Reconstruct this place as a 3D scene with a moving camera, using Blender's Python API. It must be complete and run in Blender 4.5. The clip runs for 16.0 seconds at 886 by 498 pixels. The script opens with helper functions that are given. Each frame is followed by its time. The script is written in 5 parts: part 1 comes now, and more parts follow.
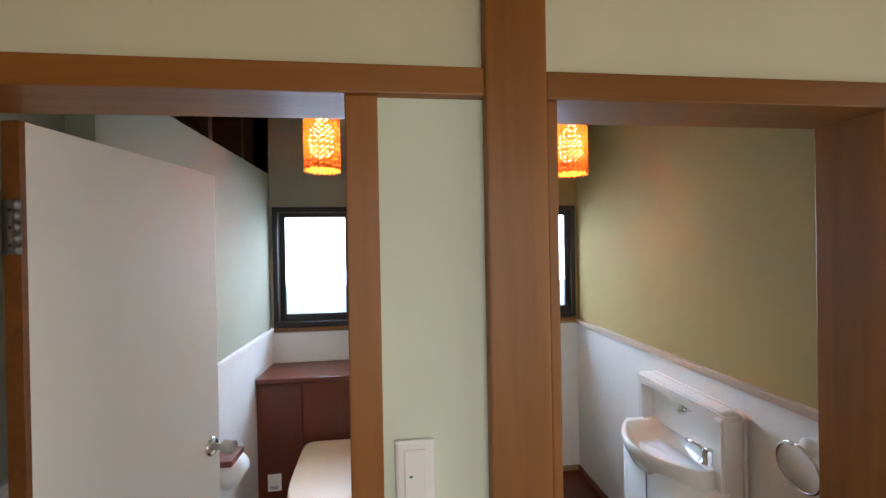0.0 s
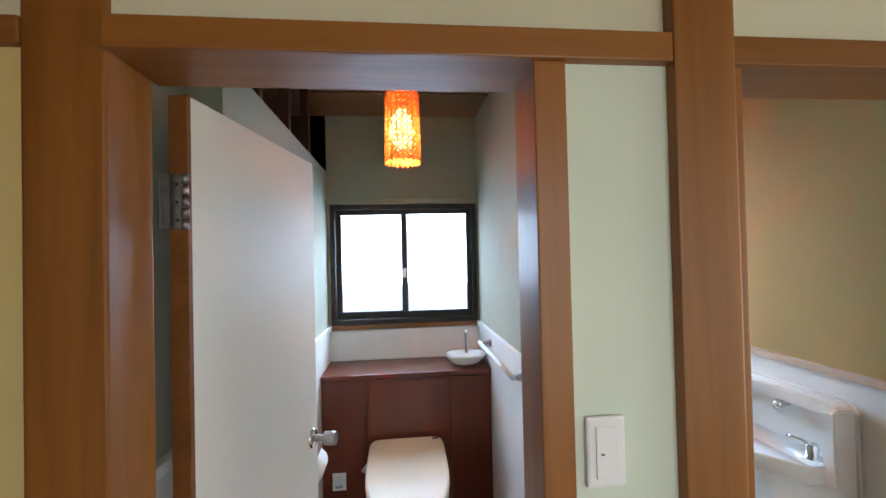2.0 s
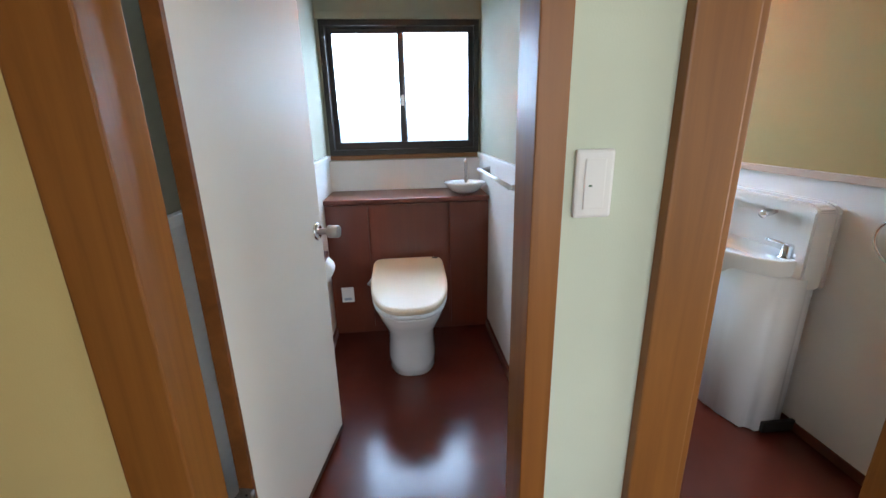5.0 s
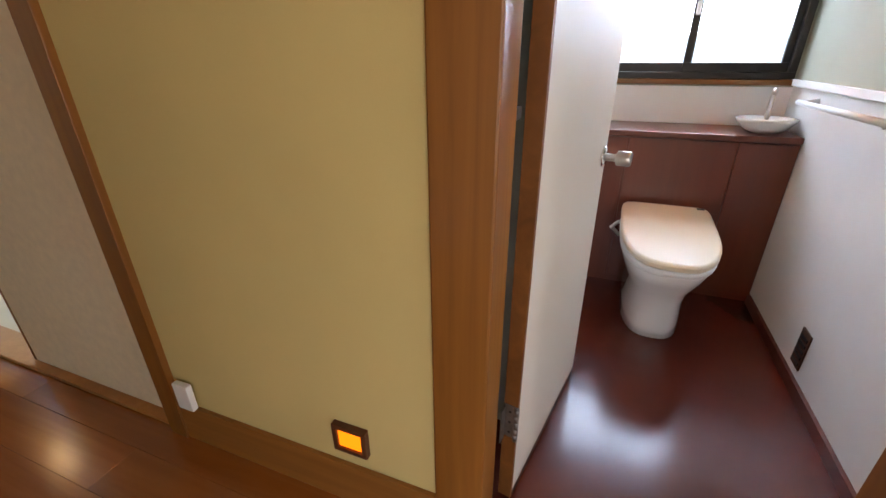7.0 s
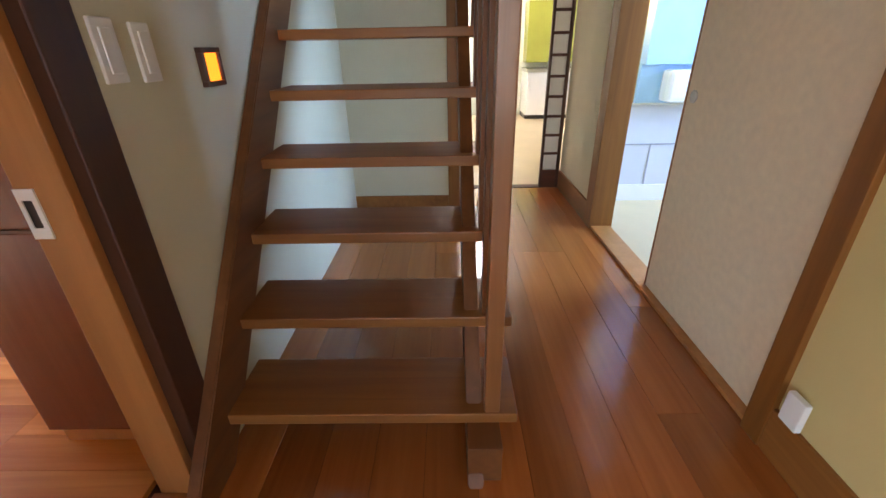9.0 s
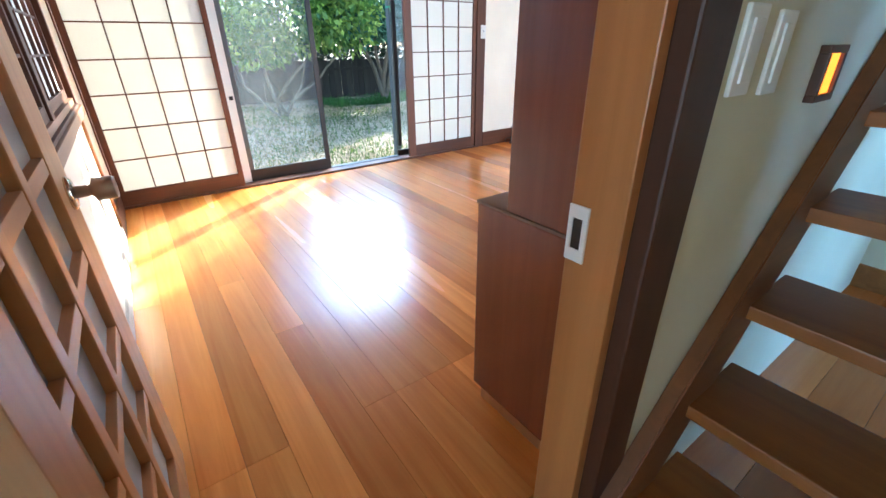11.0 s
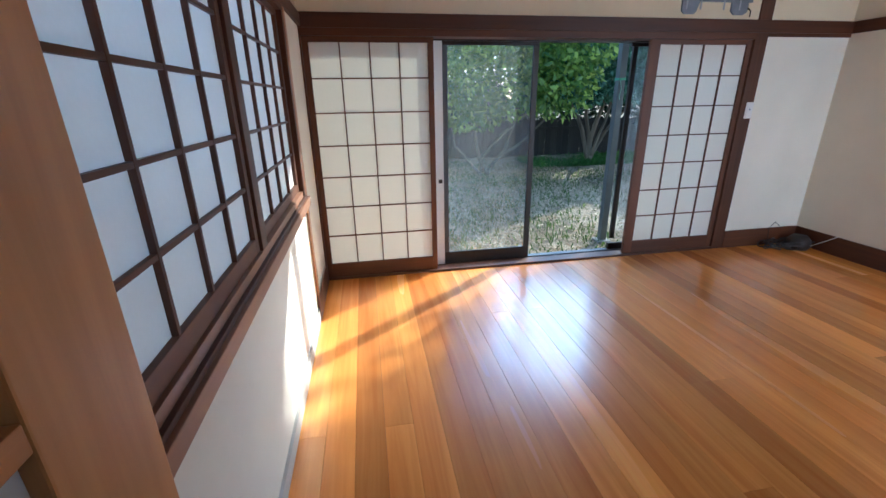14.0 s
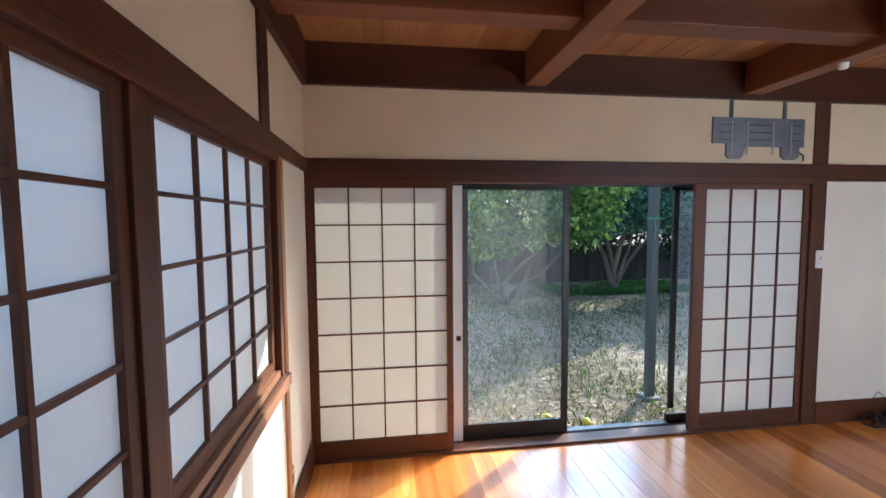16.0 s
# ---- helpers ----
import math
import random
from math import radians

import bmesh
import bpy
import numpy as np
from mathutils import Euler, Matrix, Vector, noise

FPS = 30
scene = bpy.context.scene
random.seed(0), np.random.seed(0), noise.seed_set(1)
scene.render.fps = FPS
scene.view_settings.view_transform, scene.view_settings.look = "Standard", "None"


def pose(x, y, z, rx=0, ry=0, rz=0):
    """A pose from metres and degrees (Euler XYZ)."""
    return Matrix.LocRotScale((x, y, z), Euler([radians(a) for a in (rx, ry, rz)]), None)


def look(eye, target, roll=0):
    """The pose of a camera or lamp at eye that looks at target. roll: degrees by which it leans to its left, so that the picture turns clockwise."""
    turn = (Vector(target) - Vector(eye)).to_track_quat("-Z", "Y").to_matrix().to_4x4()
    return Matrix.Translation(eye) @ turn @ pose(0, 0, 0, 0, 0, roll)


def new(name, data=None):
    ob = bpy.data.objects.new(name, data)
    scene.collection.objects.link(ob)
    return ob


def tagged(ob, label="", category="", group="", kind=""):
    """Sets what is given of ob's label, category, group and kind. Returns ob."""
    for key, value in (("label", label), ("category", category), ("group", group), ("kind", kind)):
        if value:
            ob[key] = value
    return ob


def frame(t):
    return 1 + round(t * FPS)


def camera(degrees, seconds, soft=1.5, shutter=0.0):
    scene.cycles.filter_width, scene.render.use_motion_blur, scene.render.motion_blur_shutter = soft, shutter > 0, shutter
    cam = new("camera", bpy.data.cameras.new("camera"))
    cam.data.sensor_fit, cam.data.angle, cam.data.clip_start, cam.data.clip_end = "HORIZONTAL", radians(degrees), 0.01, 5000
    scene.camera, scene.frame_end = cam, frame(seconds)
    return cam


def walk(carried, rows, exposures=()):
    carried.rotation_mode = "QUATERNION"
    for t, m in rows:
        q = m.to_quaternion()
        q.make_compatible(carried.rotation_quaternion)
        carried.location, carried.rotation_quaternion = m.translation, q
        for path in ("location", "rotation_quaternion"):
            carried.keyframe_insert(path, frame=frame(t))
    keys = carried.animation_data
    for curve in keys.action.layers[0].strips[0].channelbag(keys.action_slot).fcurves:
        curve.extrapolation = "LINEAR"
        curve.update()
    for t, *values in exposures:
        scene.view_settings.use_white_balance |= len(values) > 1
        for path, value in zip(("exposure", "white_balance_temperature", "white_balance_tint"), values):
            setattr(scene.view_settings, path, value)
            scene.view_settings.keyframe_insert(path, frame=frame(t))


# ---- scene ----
cam = camera(93.4, 16.0)
PATH = [
    (0, (-0.164, -0.742, 1.5), (0.07, 1.244, 1.492), -1.0),
    (0.5, (-0.338, -0.755, 1.52), (-0.127, 1.234, 1.555), -1.1),
    (1, (-0.446, -0.752, 1.512), (-0.245, 1.237, 1.571), -1.1),
    (1.5, (-0.463, -0.704, 1.486), (-0.263, 1.285, 1.547), -1.1),
    (2, (-0.472, -0.688, 1.441), (-0.27, 1.302, 1.47), -1.3),
    (2.5, (-0.465, -0.708, 1.395), (-0.26, 1.282, 1.37), -1.2),
    (3, (-0.447, -0.727, 1.356), (-0.238, 1.259, 1.242), -1.2),
    (5.3, (-0.472, -0.711, 1.191), (-0.32, 1.175, 0.545), -1.5),
    (5.5, (-0.499, -0.718, 1.177), (-0.383, 1.158, 0.495), -1.5),
    (6, (-0.567, -0.725, 1.152), (-0.599, 1.126, 0.393), -1.3),
    (6.5, (-0.653, -0.705, 1.142), (-0.948, 1.1, 0.331), -1.0),
    (7, (-0.759, -0.633, 1.139), (-1.423, 1.056, 0.299), -0.5),
    (7.5, (-0.847, -0.657, 1.136), (-1.94, 0.768, 0.254), -0.6),
    (8, (-0.918, -0.692, 1.11), (-2.426, 0.27, 0.216), -2.3),
    (8.5, (-0.978, -0.831, 1.119), (-2.708, -0.353, 0.236), -1.4),
    (9, (-1.033, -0.931, 1.097), (-2.831, -0.961, 0.221), -1.2),
    (9.5, (-1.078, -1.026, 1.075), (-2.798, -1.558, 0.206), -1.2),
    (10, (-1.142, -1.139, 1.065), (-2.657, -2.112, 0.195), -1.3),
    (10.2, (-1.18, -1.182, 1.07), (-2.595, -2.297, 0.202), -1.2),
    (12.3, (-1.238, -1.574, 1.207), (-1.897, -3.247, 0.333), -1.0),
    (12.5, (-1.265, -1.631, 1.223), (-1.884, -3.326, 0.361), -1.1),
    (13, (-1.352, -1.757, 1.288), (-1.862, -3.504, 0.457), -0.9),
    (13.5, (-1.362, -1.863, 1.319), (-1.768, -3.666, 0.554), -0.9),
    (14, (-1.343, -2.016, 1.360), (-1.669, -3.87, 0.686), -0.9),
    (14.5, (-1.342, -2.143, 1.397), (-1.612, -4.039, 0.822), -0.8),
    (15, (-1.368, -2.262, 1.439), (-1.612, -4.194, 0.981), -0.7),
    (15.5, (-1.412, -2.45, 1.489), (-1.663, -4.409, 1.174), -0.6),
    (16, (-1.443, -2.592, 1.529), (-1.709, -4.569, 1.396), -0.4),
]
walk(cam, [(t, look(e, g, r)) for t, e, g, r in PATH], [(0, 1.27, 7200, 21), (1, 1.42, 6950, 18), (3, 1.55, 6600, 16), (5.5, 1.62, 6600, 16), (6.5, 1.7, 6900, 22), (7.3, 1.8, 8000, 27), (8.2, 2.0, 6900, 25), (9, 2.4, 6500, 24), (10, 2.8, 5350, 3), (12.5, 2.0, 4950, 3), (14, 1.47, 4850, 4), (15, 1.32, 4550, 5), (15.5, 1.36, 4700, 6), (16, 1.48, 5150, 8)])

# ---- light ----
world = bpy.data.worlds.new("sky")
scene.world = world
world.use_nodes = True
wn = world.node_tree
sky = wn.nodes.new("ShaderNodeTexSky")
sky.sky_type = "NISHITA"
sky.sun_disc = False
SUN_ELEV = radians(24.5)
SUN_FROM = Vector((-0.788, -0.616, math.tan(SUN_ELEV)))     # towards the sun
sky.sun_elevation = SUN_ELEV
sky.sun_rotation = math.atan2(SUN_FROM.x, SUN_FROM.y)
wn.links.new(sky.outputs[0], wn.nodes["Background"].inputs[0])
wn.nodes["Background"].inputs[1].default_value = 0.15


def lamp(name, kind, m, power, col=(1, 1, 1), size=1.0, size_y=None, radius=0.05):
    data = bpy.data.lights.new(name, kind)
    data.energy, data.color = power, col
    if kind == "AREA":
        data.shape, data.size, data.size_y = "RECTANGLE", size, size_y or size
    elif kind == "SUN":
        data.angle = radians(0.6)
    else:
        data.shadow_soft_size = radius
    ob = new(name, data)
    ob.matrix_world = m
    return ob


lamp("sun", "SUN", look(SUN_FROM * 20, (0, 0, 0)), 4.2, (1, .86, .63))
# skylight that enters by the garden opening, the shoji window and the small windows
lamp("garden_skylight", "AREA", look((-4.7, -9.3, 3.35), (-2.7, -4.6, .6)), 46, (.60, .79, 1), 1.9, 2.0)
lamp("window_skylight", "AREA", look((-.45, -3.5, 1.6), (-2.5, -3.5, 1.0)), 10.5, (.44, .62, 1), 2.0, 1.1)
lamp("toilet_skylight", "AREA", look((.05, 2.65, 1.78), (.05, 0, .8)), 70, (.50, .73, 1), 2.6, 1.3)
lamp("washroom_skylight", "AREA", look((-3.2, 2.25, 1.5), (-3.3, 0, .8)), 28, (.36, .64, 1), 1.3, 1.0)
# added kitchen fill at an assumed window that is never in view
lamp("kitchen_skylight", "AREA", look((-6.4, 2.1, 1.7), (-6.4, -2, .6)), 3.5, (1, .97, .88), 2.2, 1.2)
# added hall fill through an invented, unseen opening in the south wall
lamp("entrance_skylight", "AREA", look((.2, -2.3, 1.2), (-.5, 0, .7)), 6.5, (.90, .97, .92), 1.3, 1.4)
# added fill for hall and stair from an unseen east end opening
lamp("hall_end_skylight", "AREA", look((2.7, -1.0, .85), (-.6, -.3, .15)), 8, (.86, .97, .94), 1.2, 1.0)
# added fill that brightens the large room through an unseen gap
lamp("kitchen_doorway_light", "AREA", look((-5.05, -1.64, 1.0), (-4.3, -4, 1.1)), 17, (.95, .97, 1), .85, 1.7)

# ---- materials ----


def material(name):
    m = bpy.data.materials.new(name)
    m.use_nodes = True
    nt = m.node_tree
    return m, nt, nt.nodes["Principled BSDF"]


def node(nt, kind, **kw):
    n = nt.nodes.new("ShaderNode" + kind)
    for k, v in kw.items():
        n.inputs[k.replace("_", " ")].default_value = v
    return n


def coords(nt, scale=(1, 1, 1), shift=True):
    tc = nt.nodes.new("ShaderNodeTexCoord")
    mp = nt.nodes.new("ShaderNodeMapping")
    mp.inputs["Scale"].default_value = scale
    nt.links.new(tc.outputs["Object"], mp.inputs[0])
    if shift:
        info = nt.nodes.new("ShaderNodeObjectInfo")
        mul = nt.nodes.new("ShaderNodeMath")
        mul.operation = "MULTIPLY"
        mul.inputs[1].default_value = 37.0
        nt.links.new(info.outputs["Random"], mul.inputs[0])
        nt.links.new(mul.outputs[0], mp.inputs["Location"])
    return mp.outputs[0]


def ramp(nt, fac, stops):
    r = nt.nodes.new("ShaderNodeValToRGB")
    el = r.color_ramp.elements
    while len(el) < len(stops):
        el.new(.5)
    for e, (p, c) in zip(el, stops):
        e.position, e.color = p, (*c, 1)
    nt.links.new(fac, r.inputs[0])
    return r.outputs[0]


def bump(nt, bs, height, strength=.2, dist=.01):
    b = nt.nodes.new("ShaderNodeBump")
    b.inputs["Strength"].default_value, b.inputs["Distance"].default_value = strength, dist
    nt.links.new(height, b.inputs["Height"])
    nt.links.new(b.outputs[0], bs.inputs["Normal"])


def shade(col, k):
    return tuple(min(1, c * k) for c in col)


def plaster(name, col, grain=260, rough=.9, vary=.06, relief=.10):
    m, nt, bs = material(name)
    big = node(nt, "TexNoise", Scale=1.7, Detail=4)
    nt.links.new(coords(nt, shift=False), big.inputs["Vector"])
    c = ramp(nt, big.outputs[0], [(.3, shade(col, 1 - vary)), (.7, shade(col, 1 + vary))])
    nt.links.new(c, bs.inputs["Base Color"])
    fine = node(nt, "TexNoise", Scale=grain, Detail=3)
    nt.links.new(coords(nt, shift=False), fine.inputs["Vector"])
    bump(nt, bs, fine.outputs[0], relief, .004)
    bs.inputs["Roughness"].default_value = rough
    return m


def wood(name, dark, light, axis="z", rough=.35, coat=0.0, tone=.25, relief=.08, fine=1.0):
    """Grain that runs along an axis, knots and pores at two scales, a tone of its own for each piece."""
    m, nt, bs = material(name)
    st = {"x": (1.2, 26, 26), "y": (26, 1.2, 26), "z": (26, 26, 1.2)}[axis]
    st = tuple(s * fine for s in st)
    g = node(nt, "TexNoise", Scale=1.0, Detail=6, Roughness=.6, Distortion=.6)
    nt.links.new(coords(nt, st), g.inputs["Vector"])
    lo = node(nt, "TexNoise", Scale=.6, Detail=3)
    nt.links.new(coords(nt, tuple(s * .25 for s in st)), lo.inputs["Vector"])
    mix = nt.nodes.new("ShaderNodeMath")
    mix.operation = "MULTIPLY_ADD"
    mix.inputs[1].default_value = .55
    nt.links.new(lo.outputs[0], mix.inputs[0])
    half = nt.nodes.new("ShaderNodeMath")
    half.operation = "MULTIPLY"
    half.inputs[1].default_value = .45
    nt.links.new(g.outputs[0], half.inputs[0])
    nt.links.new(half.outputs[0], mix.inputs[2])
    c = ramp(nt, mix.outputs[0], [(.33, dark), (.52, tuple((a + b) / 2 for a, b in zip(dark, light))), (.68, light)])
    info = nt.nodes.new("ShaderNodeObjectInfo")
    hsv = nt.nodes.new("ShaderNodeHueSaturation")
    mr = nt.nodes.new("ShaderNodeMapRange")
    mr.inputs["To Min"].default_value, mr.inputs["To Max"].default_value = 1 - tone, 1 + tone
    nt.links.new(info.outputs["Random"], mr.inputs[0])
    nt.links.new(mr.outputs[0], hsv.inputs["Value"])
    nt.links.new(c, hsv.inputs["Color"])
    nt.links.new(hsv.outputs[0], bs.inputs["Base Color"])
    bump(nt, bs, g.outputs[0], relief, .002)
    rr = nt.nodes.new("ShaderNodeMapRange")
    rr.inputs["To Min"].default_value, rr.inputs["To Max"].default_value = rough * .8, rough * 1.25
    nt.links.new(lo.outputs[0], rr.inputs[0])
    nt.links.new(rr.outputs[0], bs.inputs["Roughness"])
    bs.inputs["Coat Weight"].default_value = coat
    bs.inputs["Coat Roughness"].default_value = .16
    return m


def plain(name, col, rough=.4, metal=0.0, vary=.04, scale=6.0, relief=.03, coat=0.0):
    m, nt, bs = material(name)
    n = node(nt, "TexNoise", Scale=scale, Detail=5)
    nt.links.new(coords(nt, shift=True), n.inputs["Vector"])
    nt.links.new(ramp(nt, n.outputs[0], [(.3, shade(col, 1 - vary)), (.7, shade(col, 1 + vary))]), bs.inputs["Base Color"])
    f = node(nt, "TexNoise", Scale=scale * 40, Detail=2)
    nt.links.new(coords(nt, shift=False), f.inputs["Vector"])
    bump(nt, bs, f.outputs[0], relief, .002)
    bs.inputs["Roughness"].default_value, bs.inputs["Metallic"].default_value = rough, metal
    bs.inputs["Coat Weight"].default_value = coat
    return m


def glowing(name, col, strength):
    m, nt, bs = material(name)
    bs.inputs["Base Color"].default_value = (*col, 1)
    bs.inputs["Emission Color"].default_value = (*col, 1)
    bs.inputs["Emission Strength"].default_value = strength
    return m


def paper(name, col, through_part=.55):
    m, nt, bs = material(name)
    n = node(nt, "TexNoise", Scale=90, Detail=6)
    nt.links.new(coords(nt, shift=False), n.inputs["Vector"])
    c = ramp(nt, n.outputs[0], [(.3, shade(col, .975)), (.7, col)])
    nt.links.new(c, bs.inputs["Base Color"])
    bs.inputs["Roughness"].default_value = .8
    tr = nt.nodes.new("ShaderNodeBsdfTranslucent")
    nt.links.new(c, tr.inputs[0])
    mx = nt.nodes.new("ShaderNodeMixShader")
    mx.inputs[0].default_value = through_part
    nt.links.new(bs.outputs[0], mx.inputs[1])
    nt.links.new(tr.outputs[0], mx.inputs[2])
    nt.links.new(mx.outputs[0], nt.nodes["Material Output"].inputs[0])
    return m


def glass(name, tint=(1, 1, 1), rough=.0, dirt=0.0, scatter=.1):
    m, nt, bs = material(name)
    bs.inputs["Base Color"].default_value = (*tint, 1)
    bs.inputs["Roughness"].default_value = rough
    bs.inputs["Transmission Weight"].default_value = 1
    bs.inputs["IOR"].default_value = 1.45
    if dirt:
        d = nt.nodes.new("ShaderNodeBsdfPrincipled")
        d.inputs["Base Color"].default_value = (.80, .84, .85, 1)
        d.inputs["Roughness"].default_value = .14
        n = node(nt, "TexNoise", Scale=1.4, Detail=2)
        nt.links.new(coords(nt, (1.2, 1, .7), shift=False), n.inputs["Vector"])
        mr = nt.nodes.new("ShaderNodeMapRange")
        mr.inputs["From Min"].default_value, mr.inputs["From Max"].default_value = .3, .75
        mr.inputs["To Min"].default_value, mr.inputs["To Max"].default_value = dirt * .4, dirt * 1.7
        nt.links.new(n.outputs[0], mr.inputs[0])
        tr = nt.nodes.new("ShaderNodeBsdfTranslucent")
        tr.inputs[0].default_value = (.70, .74, .75, 1)
        film = nt.nodes.new("ShaderNodeMixShader")
        film.inputs[0].default_value = scatter
        nt.links.new(d.outputs[0], film.inputs[1])
        nt.links.new(tr.outputs[0], film.inputs[2])
        mx = nt.nodes.new("ShaderNodeMixShader")
        nt.links.new(mr.outputs[0], mx.inputs[0])
        nt.links.new(bs.outputs[0], mx.inputs[1])
        nt.links.new(film.outputs[0], mx.inputs[2])
        nt.links.new(mx.outputs[0], nt.nodes["Material Output"].inputs[0])
    return m


PLASTER_HALL = plaster("green_beige_plaster", (.64, .61, .45))
# hall plaster with the yellow of warm light put into its colour
PLASTER_WARMLIT = plaster("ochre_plaster", (.60, .47, .20))
# the same hall plaster, paler and greener: daylight is in its colour
PLASTER_DAYLIT = plaster("pale_green_plaster", (.65, .71, .58))
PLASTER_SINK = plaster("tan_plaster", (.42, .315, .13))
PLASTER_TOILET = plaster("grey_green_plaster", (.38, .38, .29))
PLASTER_ROOM = plaster("white_plaster", (.82, .78, .67))
# room plaster for upper walls, tinted with warm light bounced off the floor
PLASTER_BOUNCE = plaster("cream_plaster", (.80, .67, .45))
PANEL_WHITE = plain("white_panelling", (.80, .79, .77), .45, vary=.02)
DOOR_WHITE = plain("white_door_paint", (.74, .70, .63), .5, vary=.02, scale=2)
POST = wood("honey_post_wood", (.17, .057, .008), (.36, .137, .025), "z", .45, .05, .16, .10)
RAIL_X = wood("honey_rail_wood", (.19, .066, .011), (.37, .148, .031), "x", .45, .05, .16, .10)
JAMB = wood("orange_jamb_wood", (.38, .145, .034), (.54, .235, .07), "z", .35, .1, .1)
DARK_Z = wood("dark_frame_wood", (.040, .0125, .0045), (.110, .034, .011), "z", .48, 0, .12)
DARK_X = wood("dark_beam_wood_x", (.046, .0135, .0045), (.125, .038, .0115), "x", .5, 0, .12)
DARK_Y = wood("dark_beam_wood_y", (.046, .0135, .0045), (.125, .038, .0115), "y", .5, 0, .12)
SHOJI_Z = wood("shoji_stile_wood", (.062, .018, .006), (.155, .049, .015), "z", .5, 0, .12)
SHOJI_X = wood("shoji_rail_wood_x", (.062, .018, .006), (.155, .049, .015), "x", .5, 0, .12)
SHOJI_Y = wood("shoji_rail_wood_y", (.062, .018, .006), (.155, .049, .015), "y", .5, 0, .12)
FLOOR_Y = wood("room_plank_wood", (.56, .165, .026), (.90, .40, .085), "y", .25, .38, .24, .03, .8)
FLOOR_X = wood("hall_plank_wood", (.28, .074, .014), (.50, .165, .035), "x", .2, .35, .25, .05, .8)
CEIL = wood("ceiling_board_wood", (.34, .16, .06), (.60, .33, .14), "y", .5, 0, .1, .06, 1.6)
TOILET_CEIL = wood("toilet_ceiling_wood", (.17, .082, .033), (.29, .15, .066), "x", .5, 0, .1)
STAIR = wood("stair_wood", (.19, .064, .010), (.40, .150, .028), "y", .45, .04, .16)
STAIR_X = wood("stringer_wood", (.12, .040, .009), (.24, .085, .019), "x", .48, .03, .14)
CABINET = wood("red_brown_cabinet", (.115, .024, .010), (.17, .037, .015), "z", .3, .15, .05, .04)
CAB_ORANGE = wood("red_brown_case", (.19, .050, .018), (.28, .083, .034), "z", .26, .5, .05, .04)
LEDGE = wood("worn_ledge_wood", (.20, .090, .048), (.36, .18, .10), "y", .42, .08, .1)
DOORWOOD_Z = wood("glazed_door_wood", (.42, .185, .055), (.64, .32, .12), "z", .38, .1, .08)
DOORWOOD_Y = wood("glazed_door_bar_wood", (.42, .185, .055), (.64, .32, .12), "y", .38, .1, .08)
LINO = plain("oxblood_lino", (.105, .020, .011), .2, vary=.14, scale=4, relief=.03, coat=.08)
HINGE = plain("worn_hinge_steel", (.26, .25, .24), .5, 1.0, vary=.2, scale=40)
KITCHEN_FLOOR = plain("pale_lino", (.62, .48, .29), .35, vary=.06, scale=3)
CERAMIC = plain("white_ceramic", (.82, .80, .77), .12, vary=.01, relief=0, coat=.5)
LID = plain("ivory_plastic", (.80, .67, .50), .3, vary=.02, relief=.01)
PLASTIC = plain("white_plastic", (.80, .80, .78), .35, vary=.01, relief=.01)
CHROME = plain("chrome", (.75, .75, .75), .14, 1.0, vary=.03, relief=0)
STEEL = plain("brushed_steel", (.55, .52, .49), .28, 1.0, vary=.05, relief=.02)
ALU = plain("bronze_aluminium", (.035, .03, .028), .38, .4, vary=.1)
ALU_GREY = plain("grey_aluminium", (.11, .12, .125), .42, .3, vary=.08)
ZINC = plain("galvanised_plate", (.24, .26, .29), .45, .7, vary=.15, scale=14)
PAPER = paper("shoji_paper", (.87, .85, .78), .31)
GLASS = glass("clear_glass", dirt=.035, scatter=.5)
FROST = glass("frosted_glass", (.97, .99, 1), .10)
DOORGLASS = glass("door_glass", (.95, .98, .97), .10, dirt=1.0)
AMBER = glowing("amber_lamp", (1, .20, .008), .6)

# ---- building helpers ----


def mesh_of(bm, name, mat, smooth=False):
    me = bpy.data.meshes.new(name)
    bmesh.ops.recalc_face_normals(bm, faces=bm.faces)
    bm.to_mesh(me)
    bm.free()
    if smooth:
        for p in me.polygons:
            p.use_smooth = True
    if mat:
        me.materials.append(mat)
    return me


def part(name, bm, mat, parent=None, label="", smooth=False):
    ob = new(name, mesh_of(bm, name, mat, smooth))
    if parent:
        ob.parent = parent
    if label:
        tagged(ob, label)
    return ob


def add_box(bm, x0, x1, y0, y1, z0, z1, bevel=0.0, m=None):
    made = bmesh.ops.create_cube(bm, size=1, matrix=(m or Matrix()) @ Matrix.LocRotScale(
        ((x0 + x1) / 2, (y0 + y1) / 2, (z0 + z1) / 2), None, (abs(x1 - x0), abs(y1 - y0), abs(z1 - z0))))
    if bevel:
        vs = set(made["verts"])
        es = [e for e in bm.edges if e.verts[0] in vs and e.verts[1] in vs]
        bmesh.ops.bevel(bm, geom=es, offset=bevel, segments=2, affect="EDGES", profile=.6)
    return bm


def slab(name, x0, x1, y0, y1, z0, z1, mat, parent=None, bevel=.003, label=""):
    return part(name, add_box(bmesh.new(), x0, x1, y0, y1, z0, z1, bevel), mat, parent, label)


def thing(name, label, category, group="", at=(0, 0, 0)):
    ob = tagged(new(name), label, category, group)
    ob.location = at
    return ob


def structure(ob, label, category=""):
    return tagged(ob, label, category or ob.name.split("_")[0], kind="structure")


